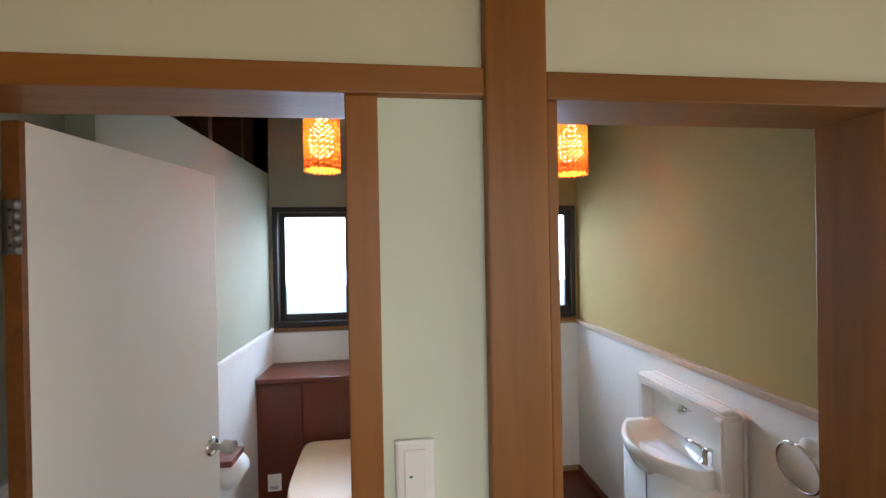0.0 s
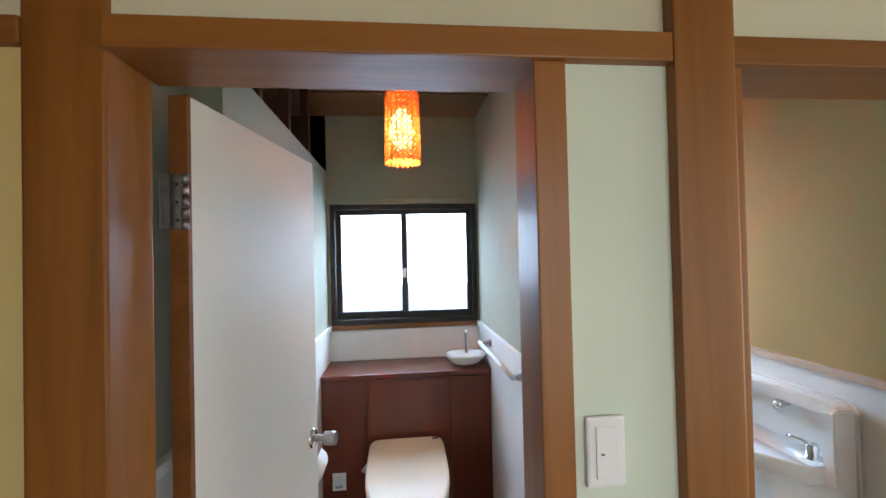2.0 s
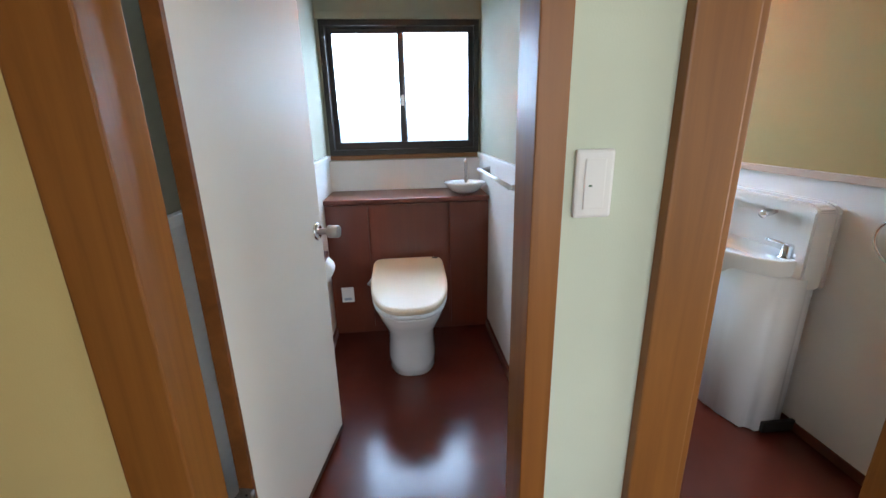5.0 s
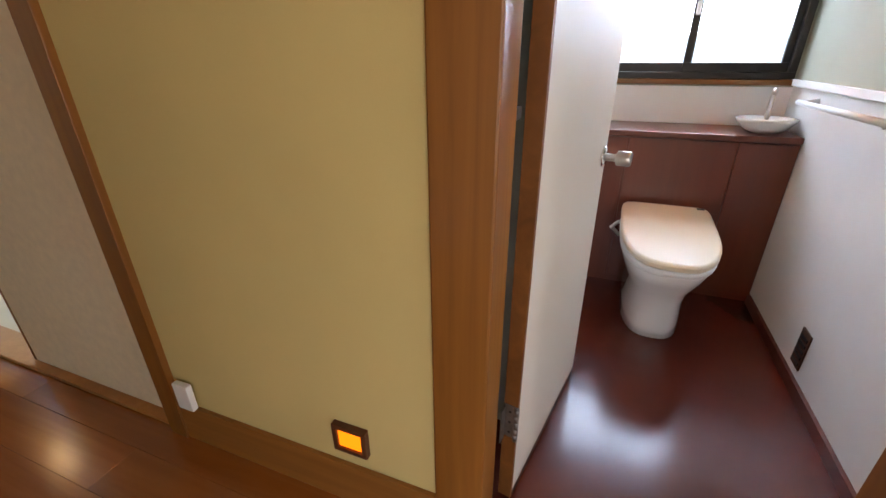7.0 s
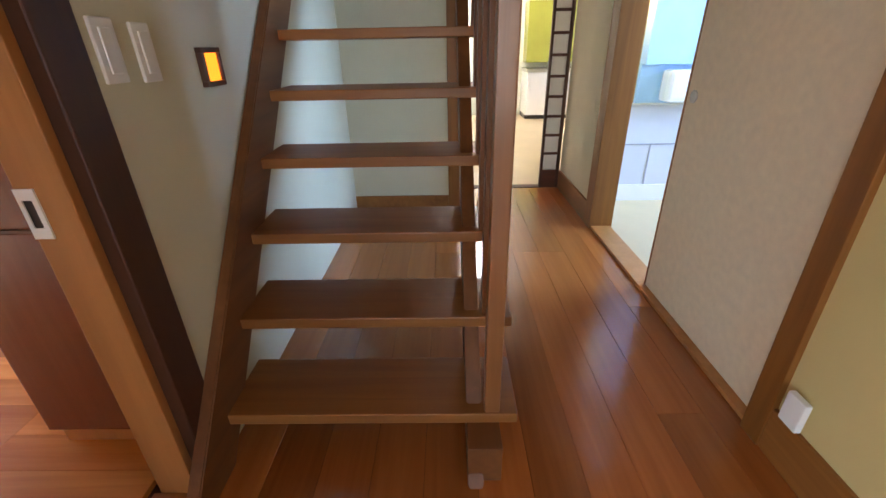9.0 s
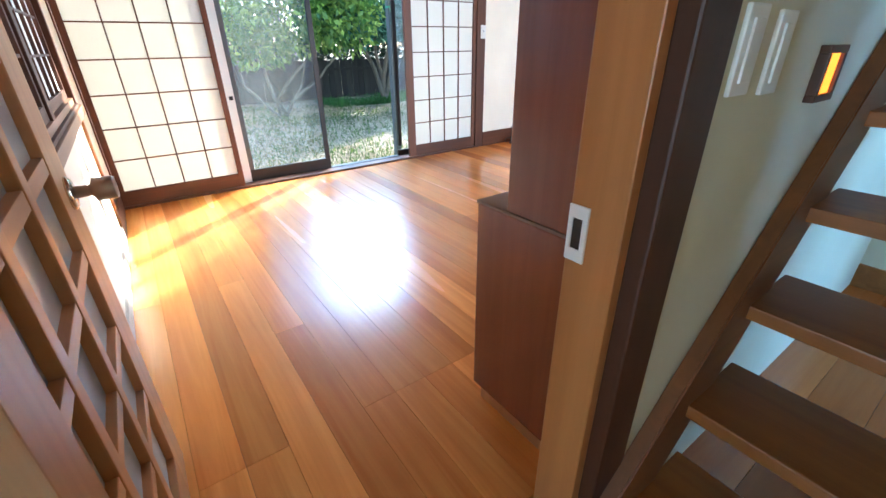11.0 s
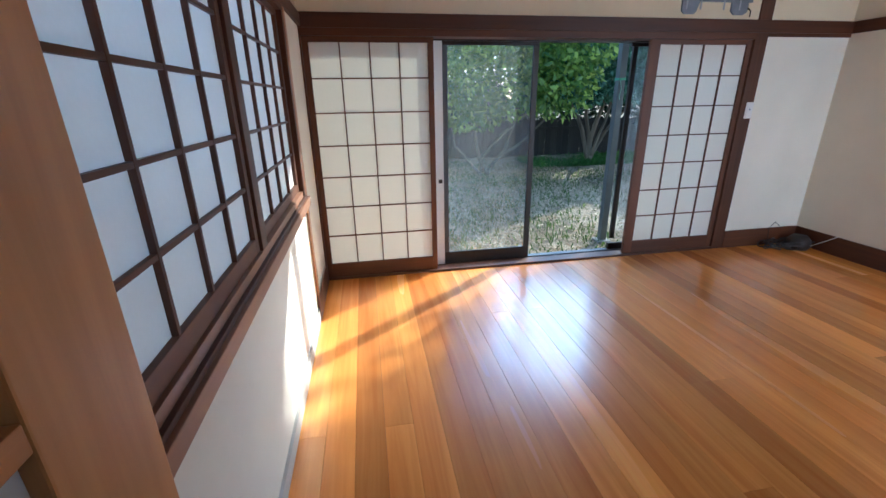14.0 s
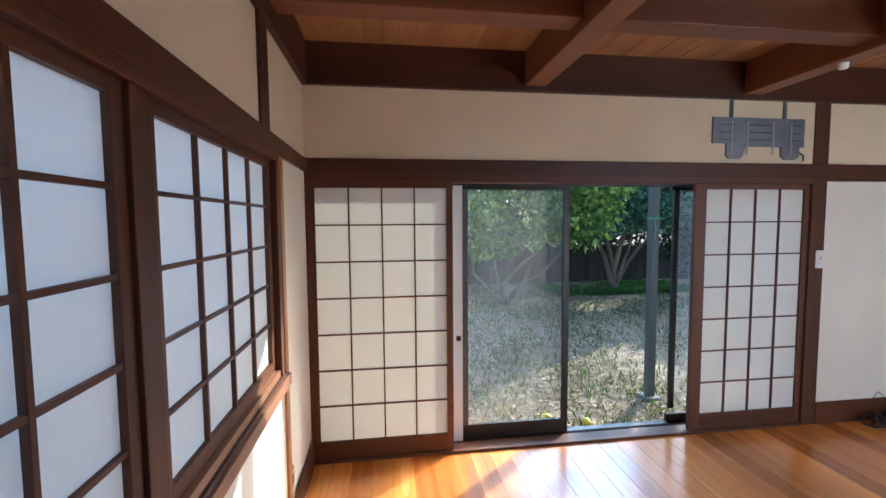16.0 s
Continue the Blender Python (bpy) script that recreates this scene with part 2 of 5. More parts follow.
def add_lathe(bm, profile, segs=24, m=None):
    """profile: (radius, z) from below to above."""
    m = m or Matrix()
    rings = [[bm.verts.new(m @ Vector((r * math.cos(2 * math.pi * i / segs), r * math.sin(2 * math.pi * i / segs), z)))
              for i in range(segs)] for r, z in profile]
    for a, b in zip(rings, rings[1:]):
        for i in range(segs):
            bm.faces.new((a[i], a[(i + 1) % segs], b[(i + 1) % segs], b[i]))
    bm.faces.new(rings[0][::-1])
    bm.faces.new(rings[-1])
    return bm


def add_tube(bm, pts, r, segs=8):
    pts = [Vector(p) for p in pts]
    rings = []
    for i, p in enumerate(pts):
        d = (pts[min(i + 1, len(pts) - 1)] - pts[max(i - 1, 0)]).normalized()
        u = d.orthogonal().normalized() if i == 0 else (u - d * u.dot(d)).normalized()
        v = d.cross(u)
        rr = r[i] if isinstance(r, (list, tuple)) else r
        rings.append([bm.verts.new(p + (u * math.cos(2 * math.pi * k / segs) + v * math.sin(2 * math.pi * k / segs)) * rr)
                      for k in range(segs)])
    for a, b in zip(rings, rings[1:]):
        for k in range(segs):
            bm.faces.new((a[k], a[(k + 1) % segs], b[(k + 1) % segs], b[k]))
    bm.faces.new(rings[0][::-1])
    bm.faces.new(rings[-1])
    return bm


def add_loft(bm, rings):
    """Rings of the same number of points, closed and capped."""
    vs = [[bm.verts.new(p) for p in ring] for ring in rings]
    n = len(vs[0])
    for a, b in zip(vs, vs[1:]):
        for i in range(n):
            bm.faces.new((a[i], a[(i + 1) % n], b[(i + 1) % n], b[i]))
    bm.faces.new(vs[0][::-1])
    bm.faces.new(vs[-1])
    return bm


def add_prism(bm, outline, axis, a, b):
    """outline: pairs in the plane across the axis."""
    def at(p, v):
        return {"x": (v, p[0], p[1]), "y": (p[0], v, p[1]), "z": (p[0], p[1], v)}[axis]
    return add_loft(bm, [[at(p, a) for p in outline], [at(p, b) for p in outline]])


# ---- hall: the wall with the toilet and washbasin doors ----
HALL_H = 2.45
structure(slab("wall_north_lower", -1.91, -1.03, 0, .12, 0, 1.77, PLASTER_WARMLIT, bevel=0), "plaster hall wall between timber posts, warm light in its colour", "wall")
structure(slab("wall_north_upper", -1.03, 1.9, .004, .12, 1.815, HALL_H, PLASTER_HALL, bevel=0), "pale green plaster wall above the door lintels", "wall")
structure(slab("wall_north_upper_2", -4.45, -1.03, .004, .12, 1.815, HALL_H, PLASTER_HALL, bevel=0), "pale green plaster wall above the rail", "wall")
structure(slab("wall_north_panel", -.188, 0, 0, .12, 0, 1.77, PLASTER_DAYLIT, bevel=0), "narrow plaster panel beside the toilet door, daylight in its colour", "wall")
structure(slab("wall_north_end", -4.45, -3.68, 0, .12, 0, 1.77, PLASTER_HALL, bevel=0), "olive plaster hall wall at the far end", "wall")
structure(slab("wall_north_east", .94, 1.9, 0, .12, 0, 1.77, PLASTER_HALL, bevel=0), "plaster hall wall past the washbasin door", "wall")
for nm, x0, x1, y0 in (("post_1", -1.03, -.912, -.012), ("post_2", 0, .113, -.025)):
    structure(slab(nm, x0, x1, y0, .11 if nm == "post_1" else .135, 0, HALL_H, POST, bevel=.005), "honey brown square timber wall post", "post")
structure(slab("lintel_toilet", -.912, 0, -.022, .13, 1.765, 1.815, RAIL_X), "honey brown timber lintel over the toilet door", "lintel")
structure(slab("lintel_basin", .113, .96, -.022, .13, 1.762, 1.812, RAIL_X), "honey brown timber lintel over the washbasin door", "lintel")
structure(slab("rail_west", -3.68, -1.03, -.016, .12, 1.77, 1.812, RAIL_X), "honey brown timber rail along the hall wall", "rail")
structure(slab("rail_west_2", -4.45, -3.68, -.016, .12, 1.77, 1.812, RAIL_X), "honey brown timber rail along the hall wall", "rail")
structure(slab("jamb_toilet_right", -.244, -.188, -.012, .108, 0, 1.765, POST), "honey brown toilet door jamb", "jamb")
structure(slab("threshold_toilet", -.872, -.244, .01, .13, 0, .012, RAIL_X), "worn wooden toilet threshold", "threshold")
structure(slab("threshold_basin", .137, .82, .01, .13, 0, .012, RAIL_X), "wooden washbasin room threshold", "threshold")
structure(slab("trim_basin_left", .118, .137, -.01, .13, 0, 1.762, POST), "thin brown door trim beside the post", "trim")
structure(slab("jamb_basin_right", .82, .94, -.012, .13, 0, 1.762, POST), "broad honey brown washbasin door jamb", "jamb")
structure(slab("baseboard_north", -1.91, -1.03, -.014, 0, 0, .15, RAIL_X), "brown wooden hall baseboard", "baseboard")
structure(slab("baseboard_north_far", -4.45, -3.68, -.014, 0, 0, .15, RAIL_X), "brown wooden baseboard at the hall end", "baseboard")
structure(slab("stile_slide", -1.985, -1.91, -.02, .12, 0, 1.77, POST), "brown wooden stile beside the sliding door", "stile")
structure(slab("post_washroom", -3.68, -3.56, -.015, .13, 0, 1.77, POST), "brown timber post of the washroom doorway", "post")
structure(slab("threshold_washroom", -3.56, -1.985, -.004, .12, .002, .02, JAMB), "pale wooden sliding door threshold", "threshold")

sd = thing("sliding_door", "beige cloth-covered sliding door, half open to the washroom", "door")
slab("panel", -2.81, -1.987, .03, .058, .022, 1.766, plain("beige_cloth", (.84, .70, .50), .8, vary=.05, scale=30, relief=.15), sd, .002)
slab("edge_strip", -2.822, -2.81, .028, .06, .022, 1.766, POST, sd, .002)
part("finger_pull", add_lathe(bmesh.new(), [(.024, 0), (.024, .004), (.018, .004), (.016, .001)], 20, pose(-2.76, .03, .9, 90)), STEEL, sd, "round metal finger pull", True)

# toilet door, hinged on the left jamb and open into the toilet
td = thing("toilet_door", "off-white flush toilet door, open into the toilet", "door", at=(-.868, .155, 0))
td.rotation_euler = (0, 0, math.atan2(.594, .108))
slab("leaf", 0, .603, .001, .036, .02, 1.757, DOOR_WHITE, td, .002)
slab("edge_band", -.012, 0, .0, .037, .02, 1.757, STAIR_X, td, .001, "dark brown hinge edge")
slab("foot_strip", .0, .602, -.001, .0, .02, .04, DARK_Z, td, 0)
for zz in (1.50, .25):
    hg = slab("hinge", -.015, -.012, .001, .036, zz, zz + .105, HINGE, td, .001, "worn steel butt hinge")
    slab("hinge_leaf", -.046, -.022, .028, .031, zz, zz + .105, HINGE, td, .001)
    for j in range(5):
        part("knuckle", add_tube(bmesh.new(), [(-.0185, .0, zz + .0215 * j), (-.0185, .0, zz + .0215 * j + .019)], .0065, 10), HINGE, hg, "", True)
    for dz in (.018, .052, .086):
        part("screw", add_lathe(bmesh.new(), [(.0035, 0), (.0035, .001)], 8, pose(-.0155, .018, zz + dz, 0, -90)), ALU, hg)


def knob(parent, x, y, z, out, r=.028):
    """A round door knob at a place on a leaf; out: unit vector away from the leaf."""
    m = Matrix.Translation((x, y, z)) @ Vector(out).to_track_quat("Z", "Y").to_matrix().to_4x4()
    rose = part("knob_rose", add_lathe(bmesh.new(), [(r * 1.15, 0), (r * 1.15, .004), (r * .95, .009), (r * .45, .011)], 28, m), CHROME, parent, "round chrome rose", True)
    part("knob_grip", add_lathe(bmesh.new(), [(r * .42, .008), (r * .38, .034), (r * .5, .038), (r * .80, .042), (r * .80, .075), (r * .70, .08), (r * .66, .076)], 28, m), STEEL, rose, "cylindrical metal knob", True)


knob(td, .556, 0, .862, (0, -1, 0), .027)
knob(td, .556, .037, .862, (0, 1, 0), .027)

# switch, foot lamp and outlet on the hall wall
sw = thing("light_switch", "white plastic wall switch with one wide rocker", "switch")
slab("plate", -.168, -.098, -.009, 0, 1.042, 1.162, PLASTIC, sw, .006)
slab("rocker", -.152, -.114, -.0115, -.0075, 1.058, 1.146, PLASTIC, sw, .002)
slab("indicator", -.144, -.138, -.0122, -.0105, 1.098, 1.101, plain("dark_green_mark", (.05, .12, .06), .5), sw, 0)


def foot_lamp(x0, x1, y, z0, z1, face):
    t = thing("foot_lamp", "small amber glowing night lamp in a dark frame on the wall", "night lamp", "amber night lamps")
    b = bmesh.new()
    d = .018 * face
    k = .014
    add_box(b, x0, x1, y, y + d, z0, z0 + k, .002)
    add_box(b, x0, x1, y, y + d, z1 - k, z1, .002)
    add_box(b, x0, x0 + k, y, y + d, z0 + k, z1 - k, .002)
    add_box(b, x1 - k, x1, y, y + d, z0 + k, z1 - k, .002)
    part("frame", b, DARK_Z, t)
    slab("lens", x0 + k, x1 - k, y, y + d * .6, z0 + k, z1 - k, AMBER, t, 0, "glowing amber lens")


foot_lamp(-1.312, -1.213, 0, .205, .295, -1)
foot_lamp(-2.365, -2.262, -1.605, 1.005, 1.105, 1)
ol = thing("door_stop_box", "small white plastic box on the baseboard", "outlet")
slab("cover", -1.875, -1.815, -.032, -.012, .16, .255, PLASTIC, ol, .004)

# ---- hall: floor, ceiling, other walls ----
structure(slab("floor_hall", -4.45, 1.9, -1.73, .01, -.06, -.02, DARK_X, bevel=0), "reddish brown glossy plank floor of the hall", "floor")
structure(slab("ceiling_hall", -4.45, 1.9, -1.61, .12, HALL_H, HALL_H + .05, CEIL, bevel=0), "wooden hall ceiling", "ceiling")
structure(slab("wall_south_stair", -3.94, -1.89, -1.73, -1.605, 0, HALL_H, PLASTER_HALL, bevel=0), "olive plaster wall beside the stair", "wall")
structure(slab("wall_south_over_door", -1.77, -.955, -1.75, -1.605, 1.80, HALL_H, PLASTER_HALL, bevel=0), "plaster over the room door", "wall")
# unseen south opening, added to let the hall fill lamp in
structure(slab("wall_south_east_a", -.87, -.6, -1.75, -1.605, 0, HALL_H, PLASTER_HALL, bevel=0), "plain hall wall beside an unseen, added light opening", "wall")
structure(slab("wall_south_east_b", .75, 1.9, -1.75, -1.605, 0, HALL_H, PLASTER_HALL, bevel=0), "plain hall wall beside an unseen, added light opening", "wall")
structure(slab("wall_south_east_top", -.6, .75, -1.75, -1.605, 2.02, HALL_H, PLASTER_HALL, bevel=0), "plain hall wall over an unseen, added light opening", "wall")
structure(slab("wall_south_east_low", -.6, .75, -1.75, -1.605, 0, .12, PLASTER_HALL, bevel=0), "low wall under an unseen, added light opening", "wall")
# unseen east opening, added for the second hall fill lamp
structure(slab("wall_east_low", 1.9, 2.0, -1.75, .12, 0, .45, PLASTER_HALL, bevel=0), "plain wall under an added, unseen hall opening", "wall")
structure(slab("wall_east_top", 1.9, 2.0, -1.75, .12, 2.05, HALL_H, PLASTER_HALL, bevel=0), "plain wall over an added, unseen hall opening", "wall")
structure(slab("wall_east_a", 1.9, 2.0, -1.75, -1.4, .45, 2.05, PLASTER_HALL, bevel=0), "plain wall beside an added, unseen hall opening", "wall")
structure(slab("wall_east_b", 1.9, 2.0, -.2, .12, .45, 2.05, PLASTER_HALL, bevel=0), "plain wall beside an added, unseen hall opening", "wall")
structure(slab("wall_west_stair", -4.04, -3.94, -1.75, -.93, 0, HALL_H, PLASTER_HALL, bevel=0), "greyish plaster wall behind the stair", "wall")
structure(slab("baseboard_west_stair", -3.94, -3.926, -1.605, -.93, 0, .12, RAIL_X), "brown baseboard behind the stair", "baseboard")
structure(slab("post_west", -4.05, -3.93, -.93, -.82, 0, HALL_H, POST), "brown timber corner post", "post")
structure(slab("wall_passage", -4.45, -4.05, -.93, -.83, 0, HALL_H, PLASTER_HALL, bevel=0), "plaster passage wall", "wall")
structure(slab("threshold_kitchen", -4.53, -4.45, -.83, 0, -.02, .006, DARK_Y), "dark wooden kitchen threshold", "threshold")
structure(slab("post_stair", -1.89, -1.7905, -1.73, -1.60, 0, HALL_H, DARK_Z, bevel=.005), "dark brown timber post between stair and door", "post")
structure(slab("jamb_room", -1.79, -1.765, -1.732, -1.632, 0, 1.79, JAMB), "orange brown wooden door jamb", "jamb")
structure(slab("jamb_room_hinge", -.99, -.87, -1.78, -1.60, 0, HALL_H, JAMB), "orange brown wooden hinge jamb", "jamb")
structure(slab("threshold_room", -1.765, -.99, -1.75, -1.615, -.02, .008, RAIL_X), "wooden threshold to the large room", "threshold")

sp = thing("strike_plate", "white metal strike plate on the door jamb", "strike plate")
b = bmesh.new()
add_box(b, -1.765, -1.761, -1.731, -1.723, .775, .875)
add_box(b, -1.765, -1.761, -1.703, -1.693, .775, .875)
add_box(b, -1.765, -1.761, -1.723, -1.703, .775, .797)
add_box(b, -1.765, -1.761, -1.723, -1.703, .853, .875)
part("plate", b, PLASTIC, sp)
slab("latch_hole", -1.7648, -1.764, -1.723, -1.703, .797, .853, ALU, sp, 0, "dark latch hole")
for x0, x1, z0, z1 in ((-1.975, -1.912, 1.04, 1.16), (-2.085, -2.025, 1.035, 1.155)):
    t = thing("light_switch", "white plastic switch plate beside the stair", "switch", "switches by the stair")
    slab("plate", x0, x1, -1.605, -1.597, z0, z1, PLASTIC, t, .003)
    slab("rocker", x0 + .016, x1 - .016, -1.5985, -1.5935, z0 + .018, z1 - .018, PLASTIC, t, .002)

# ---- stair ----
STAIR_FRONT = wood("newel_wood", (.20, .075, .022), (.34, .14, .046), "z", .3, .15, .1)
STAIR_Z = wood("baluster_wood", (.12, .040, .009), (.24, .085, .019), "z", .42, .05, .14)
RISE, RUN, T1X, T1Z = .1995, .1825, -1.885, .165
stair = thing("open_stair", "steep open-tread brown wooden stair with plank stringers", "stair")
tb = add_box(bmesh.new(), -.24, 0, -1.575, -.745, -.036, 0, .005)
tread_me = mesh_of(tb, "tread", STAIR)
for k in range(11):
    t = new("tread", tread_me)
    t.parent = stair
    t.location = (T1X - RUN * k, 0, T1Z + RISE * k)
SL = RISE / RUN


def stringer(y0, y1, foot, depth):
    b = bmesh.new()
    x_top = foot - 2.44 / SL
    ln = [(foot, 0), (x_top, 2.44), (x_top - depth, 2.44), (foot - depth, 0)]
    add_prism(b, ln, "y", y0, y1)
    bmesh.ops.bevel(b, geom=list(b.edges), offset=.004, segments=2, affect="EDGES")
    return b


part("stringer", stringer(-.888, -.845, -1.772, .285), STAIR_X, stair)
slab("newel", -1.937, -1.889, -.838, -.795, T1Z, HALL_H - .002, STAIR_FRONT, stair, .004, "lighter upright newel on the lowest tread")
for k in range(1, 10):
    xk = T1X - RUN * k
    slab("baluster", xk - .056, xk - .012, -.836, -.796, T1Z + RISE * k, HALL_H - .002, STAIR_Z, stair, .003)
slab("foot_block", -1.90, -1.80, -.888, -.795, 0, .128, STAIR_X, stair, .003)
part("stringer", stringer(-1.603, -1.566, -1.62, .235), STAIR_X, stair)

# ---- toilet ----
TX0, TX1, TY = -.915, .015, 1.915
structure(slab("floor_toilet", -1.08, .06, .12, 2.0, -.05, 0, LINO, bevel=0), "glossy oxblood red toilet floor", "floor")
structure(slab("ceiling_toilet", -1.3, .06, .12, 2.05, 2.31, 2.36, TOILET_CEIL, bevel=0), "dark wooden board toilet ceiling", "ceiling")
structure(slab("trim_toilet_ceiling", TX0, TX1, 1.0, 1.014, 2.298, 2.31, TOILET_CEIL, bevel=0), "ceiling batten", "trim")
structure(slab("trim_toilet_ceiling_2", TX0, TX1, 1.52, 1.534, 2.298, 2.31, TOILET_CEIL, bevel=0), "ceiling batten", "trim")
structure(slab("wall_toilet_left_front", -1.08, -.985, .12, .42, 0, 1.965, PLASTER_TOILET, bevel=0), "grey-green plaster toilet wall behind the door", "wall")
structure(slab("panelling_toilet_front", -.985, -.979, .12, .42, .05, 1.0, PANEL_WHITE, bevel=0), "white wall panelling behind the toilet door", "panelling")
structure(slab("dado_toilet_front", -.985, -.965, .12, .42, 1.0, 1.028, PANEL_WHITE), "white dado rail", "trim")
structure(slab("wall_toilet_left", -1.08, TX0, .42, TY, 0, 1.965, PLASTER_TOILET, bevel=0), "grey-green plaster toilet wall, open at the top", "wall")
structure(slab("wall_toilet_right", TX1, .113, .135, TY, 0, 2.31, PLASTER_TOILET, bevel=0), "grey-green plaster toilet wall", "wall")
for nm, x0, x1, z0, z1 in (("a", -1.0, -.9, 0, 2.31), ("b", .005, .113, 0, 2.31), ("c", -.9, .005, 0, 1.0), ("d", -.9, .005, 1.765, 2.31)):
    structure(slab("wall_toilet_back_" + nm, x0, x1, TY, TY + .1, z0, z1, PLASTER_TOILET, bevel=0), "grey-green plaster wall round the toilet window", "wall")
structure(slab("wall_toilet_cavity", -1.32, -1.27, .12, 2.0, 1.9, 2.31, DARK_Y, bevel=0), "dark boarding in the open top of the toilet wall", "wall")
structure(slab("wall_toilet_cavity_floor", -1.32, -1.0, .12, 2.0, 1.93, 1.96, DARK_Y, bevel=0), "dark cavity floor", "wall")
structure(slab("wall_toilet_cavity_end", -1.32, TX0, TY, TY + .1, 1.96, 2.31, DARK_Z, bevel=0), "dark cavity end", "wall")
for yy in (.75, 1.12, 1.5):
    structure(slab("stud_cavity", -.97, -.93, yy, yy + .04, 1.965, 2.31, DARK_Z), "dark timber stud in the open wall top", "stud")
for nm, x0, x1, cap in (("left", TX0, TX0 + .006, TX0 + .02), ("right", TX1 - .006, TX1, TX1 - .02)):
    structure(slab("panelling_toilet_" + nm, x0, x1, .135 if nm == "right" else .42, TY, .05, 1.0, PANEL_WHITE, bevel=0), "white wall panelling in the toilet", "panelling")
    structure(slab("dado_toilet_" + nm, min(x0, cap), max(x1, cap), .135 if nm == "right" else .42, TY, 1.0, 1.028, PANEL_WHITE), "white dado rail", "trim")
    structure(slab("baseboard_toilet_" + nm, min(x0, cap) , max(x1, cap), .135 if nm == "right" else .42, 1.58, 0, .05, plain("red_brown_base_" + nm, (.12, .03, .018), .35)), "red-brown toilet baseboard", "baseboard")
structure(slab("panelling_toilet_back", TX0 + .006, TX1 - .006, TY - .006, TY, .80, .992, PANEL_WHITE, bevel=0), "white panel under the toilet window", "panelling")
tw = thing("window_toilet", "bronze aluminium sliding window with frosted panes", "window")
tagged(tw, kind="structure")


def ring(b, x0, x1, y0, y1, z0, z1, k, kb=None):
    kb = kb or k
    add_box(b, x0, x1, y0, y1, z0, z0 + kb, .002)
    add_box(b, x0, x1, y0, y1, z1 - k, z1, .002)
    add_box(b, x0, x0 + k, y0, y1, z0 + kb, z1 - k, .002)
    add_box(b, x1 - k, x1, y0, y1, z0 + kb, z1 - k, .002)
    return b


def small_window(t, x0, x1, y, z0, z1):
    part("window_frame", ring(bmesh.new(), x0, x1, y - .01, y + .09, z0, z1, .03), ALU, t)
    xm = (x0 + x1) / 2
    for i, (a, c) in enumerate(((x0 + .03, xm + .02), (xm - .02, x1 - .03))):
        yy = y + .02 + .028 * (1 - i)
        s = part("sash", ring(bmesh.new(), a, c, yy, yy + .024, z0 + .03, z1 - .03, .03, .042), ALU, t)
        g = slab("pane", a + .028, c - .028, yy + .009, yy + .014, z0 + .07, z1 - .058, FROST, s, 0)
        g.visible_shadow = False
    slab("crescent_latch", xm - .012, xm + .006, y + .004, y + .02, z0 + .28, z0 + .34, STEEL, t, .003)
    slab("window_sill", x0 - .0, x1 + .0, y - .022, y + .09, z0 - .026, z0 - .001, RAIL_X, t)


small_window(tw, -.898, .003, TY, 1.026, 1.762)
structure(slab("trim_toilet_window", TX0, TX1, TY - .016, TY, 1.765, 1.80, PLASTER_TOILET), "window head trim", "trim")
structure(slab("ground_side_yard", -2, 2, 2.06, 7, -.4, -.3, plain("yard_gravel", (.35, .34, .31), .9, vary=.2, scale=30)), "pale gravel side yard", "ground")
fn = bmesh.new()
xs = [-2 + .045 * i for i in range(89)]
prof = [(x, 2.32 + .022 * (1 if i % 2 else -1)) for i, x in enumerate(xs)]
add_prism(fn, prof + [(x, y + .004) for x, y in prof[::-1]], "z", -.3, 1.24)
tagged(part("corrugated_fence", fn, paper("corrugated_plastic", (.84, .88, .90), .55)), "pale corrugated plastic fence outside the toilet window", "fence")

cb = thing("toilet_cabinet", "dark red-brown boxed-in cabinet behind the toilet", "cabinet")
slab("body", TX0 + .008, TX1 - .008, 1.60, TY - .008, 0, .785, CABINET, cb, .002)
slab("top", TX0 + .008, TX1 - .008, 1.575, TY - .008, .786, .812, CABINET, cb, .004, "glossy dark red-brown shelf top")
for x0, x1 in ((TX0 + .009, -.675), (-.665, -.225), (-.215, TX1 - .009)):
    slab("front_panel", x0, x1, 1.588, 1.60, .04, .78, CABINET, cb, .002)
hb = thing("hand_basin", "small white ceramic hand basin on the toilet shelf", "basin")
n = 26
rings = []
for z, a, c in ((.813, .055, .05), (.83, .085, .07), (.862, .112, .085), (.875, .118, .09), (.875, .106, .08), (.85, .085, .06), (.835, .05, .035)):
    rings.append([(-.115 + a * (abs(math.cos(q)) ** .75) * math.copysign(1, math.cos(q)), 1.70 + c * (abs(math.sin(q)) ** .75) * math.copysign(1, math.sin(q)), z)
                  for q in (2 * math.pi * i / n for i in range(n))])
part("bowl", add_loft(bmesh.new(), rings), CERAMIC, hb, "", True)
part("tap", add_tube(bmesh.new(), [(-.095, 1.775, .86), (-.095, 1.775, .965), (-.097, 1.765, .985), (-.10, 1.745, .99), (-.103, 1.728, .975)], .010, 12), STEEL, hb, "satin metal swan-neck tap", True)

gb = thing("grab_bar", "white plastic grab bar on metal brackets on the toilet wall", "grab bar")
part("bar", add_tube(bmesh.new(), [(-.05, 1.60, .953), (-.05, 1.25, .955), (-.05, .90, .958)], .011, 12), PLASTIC, gb, "", True)
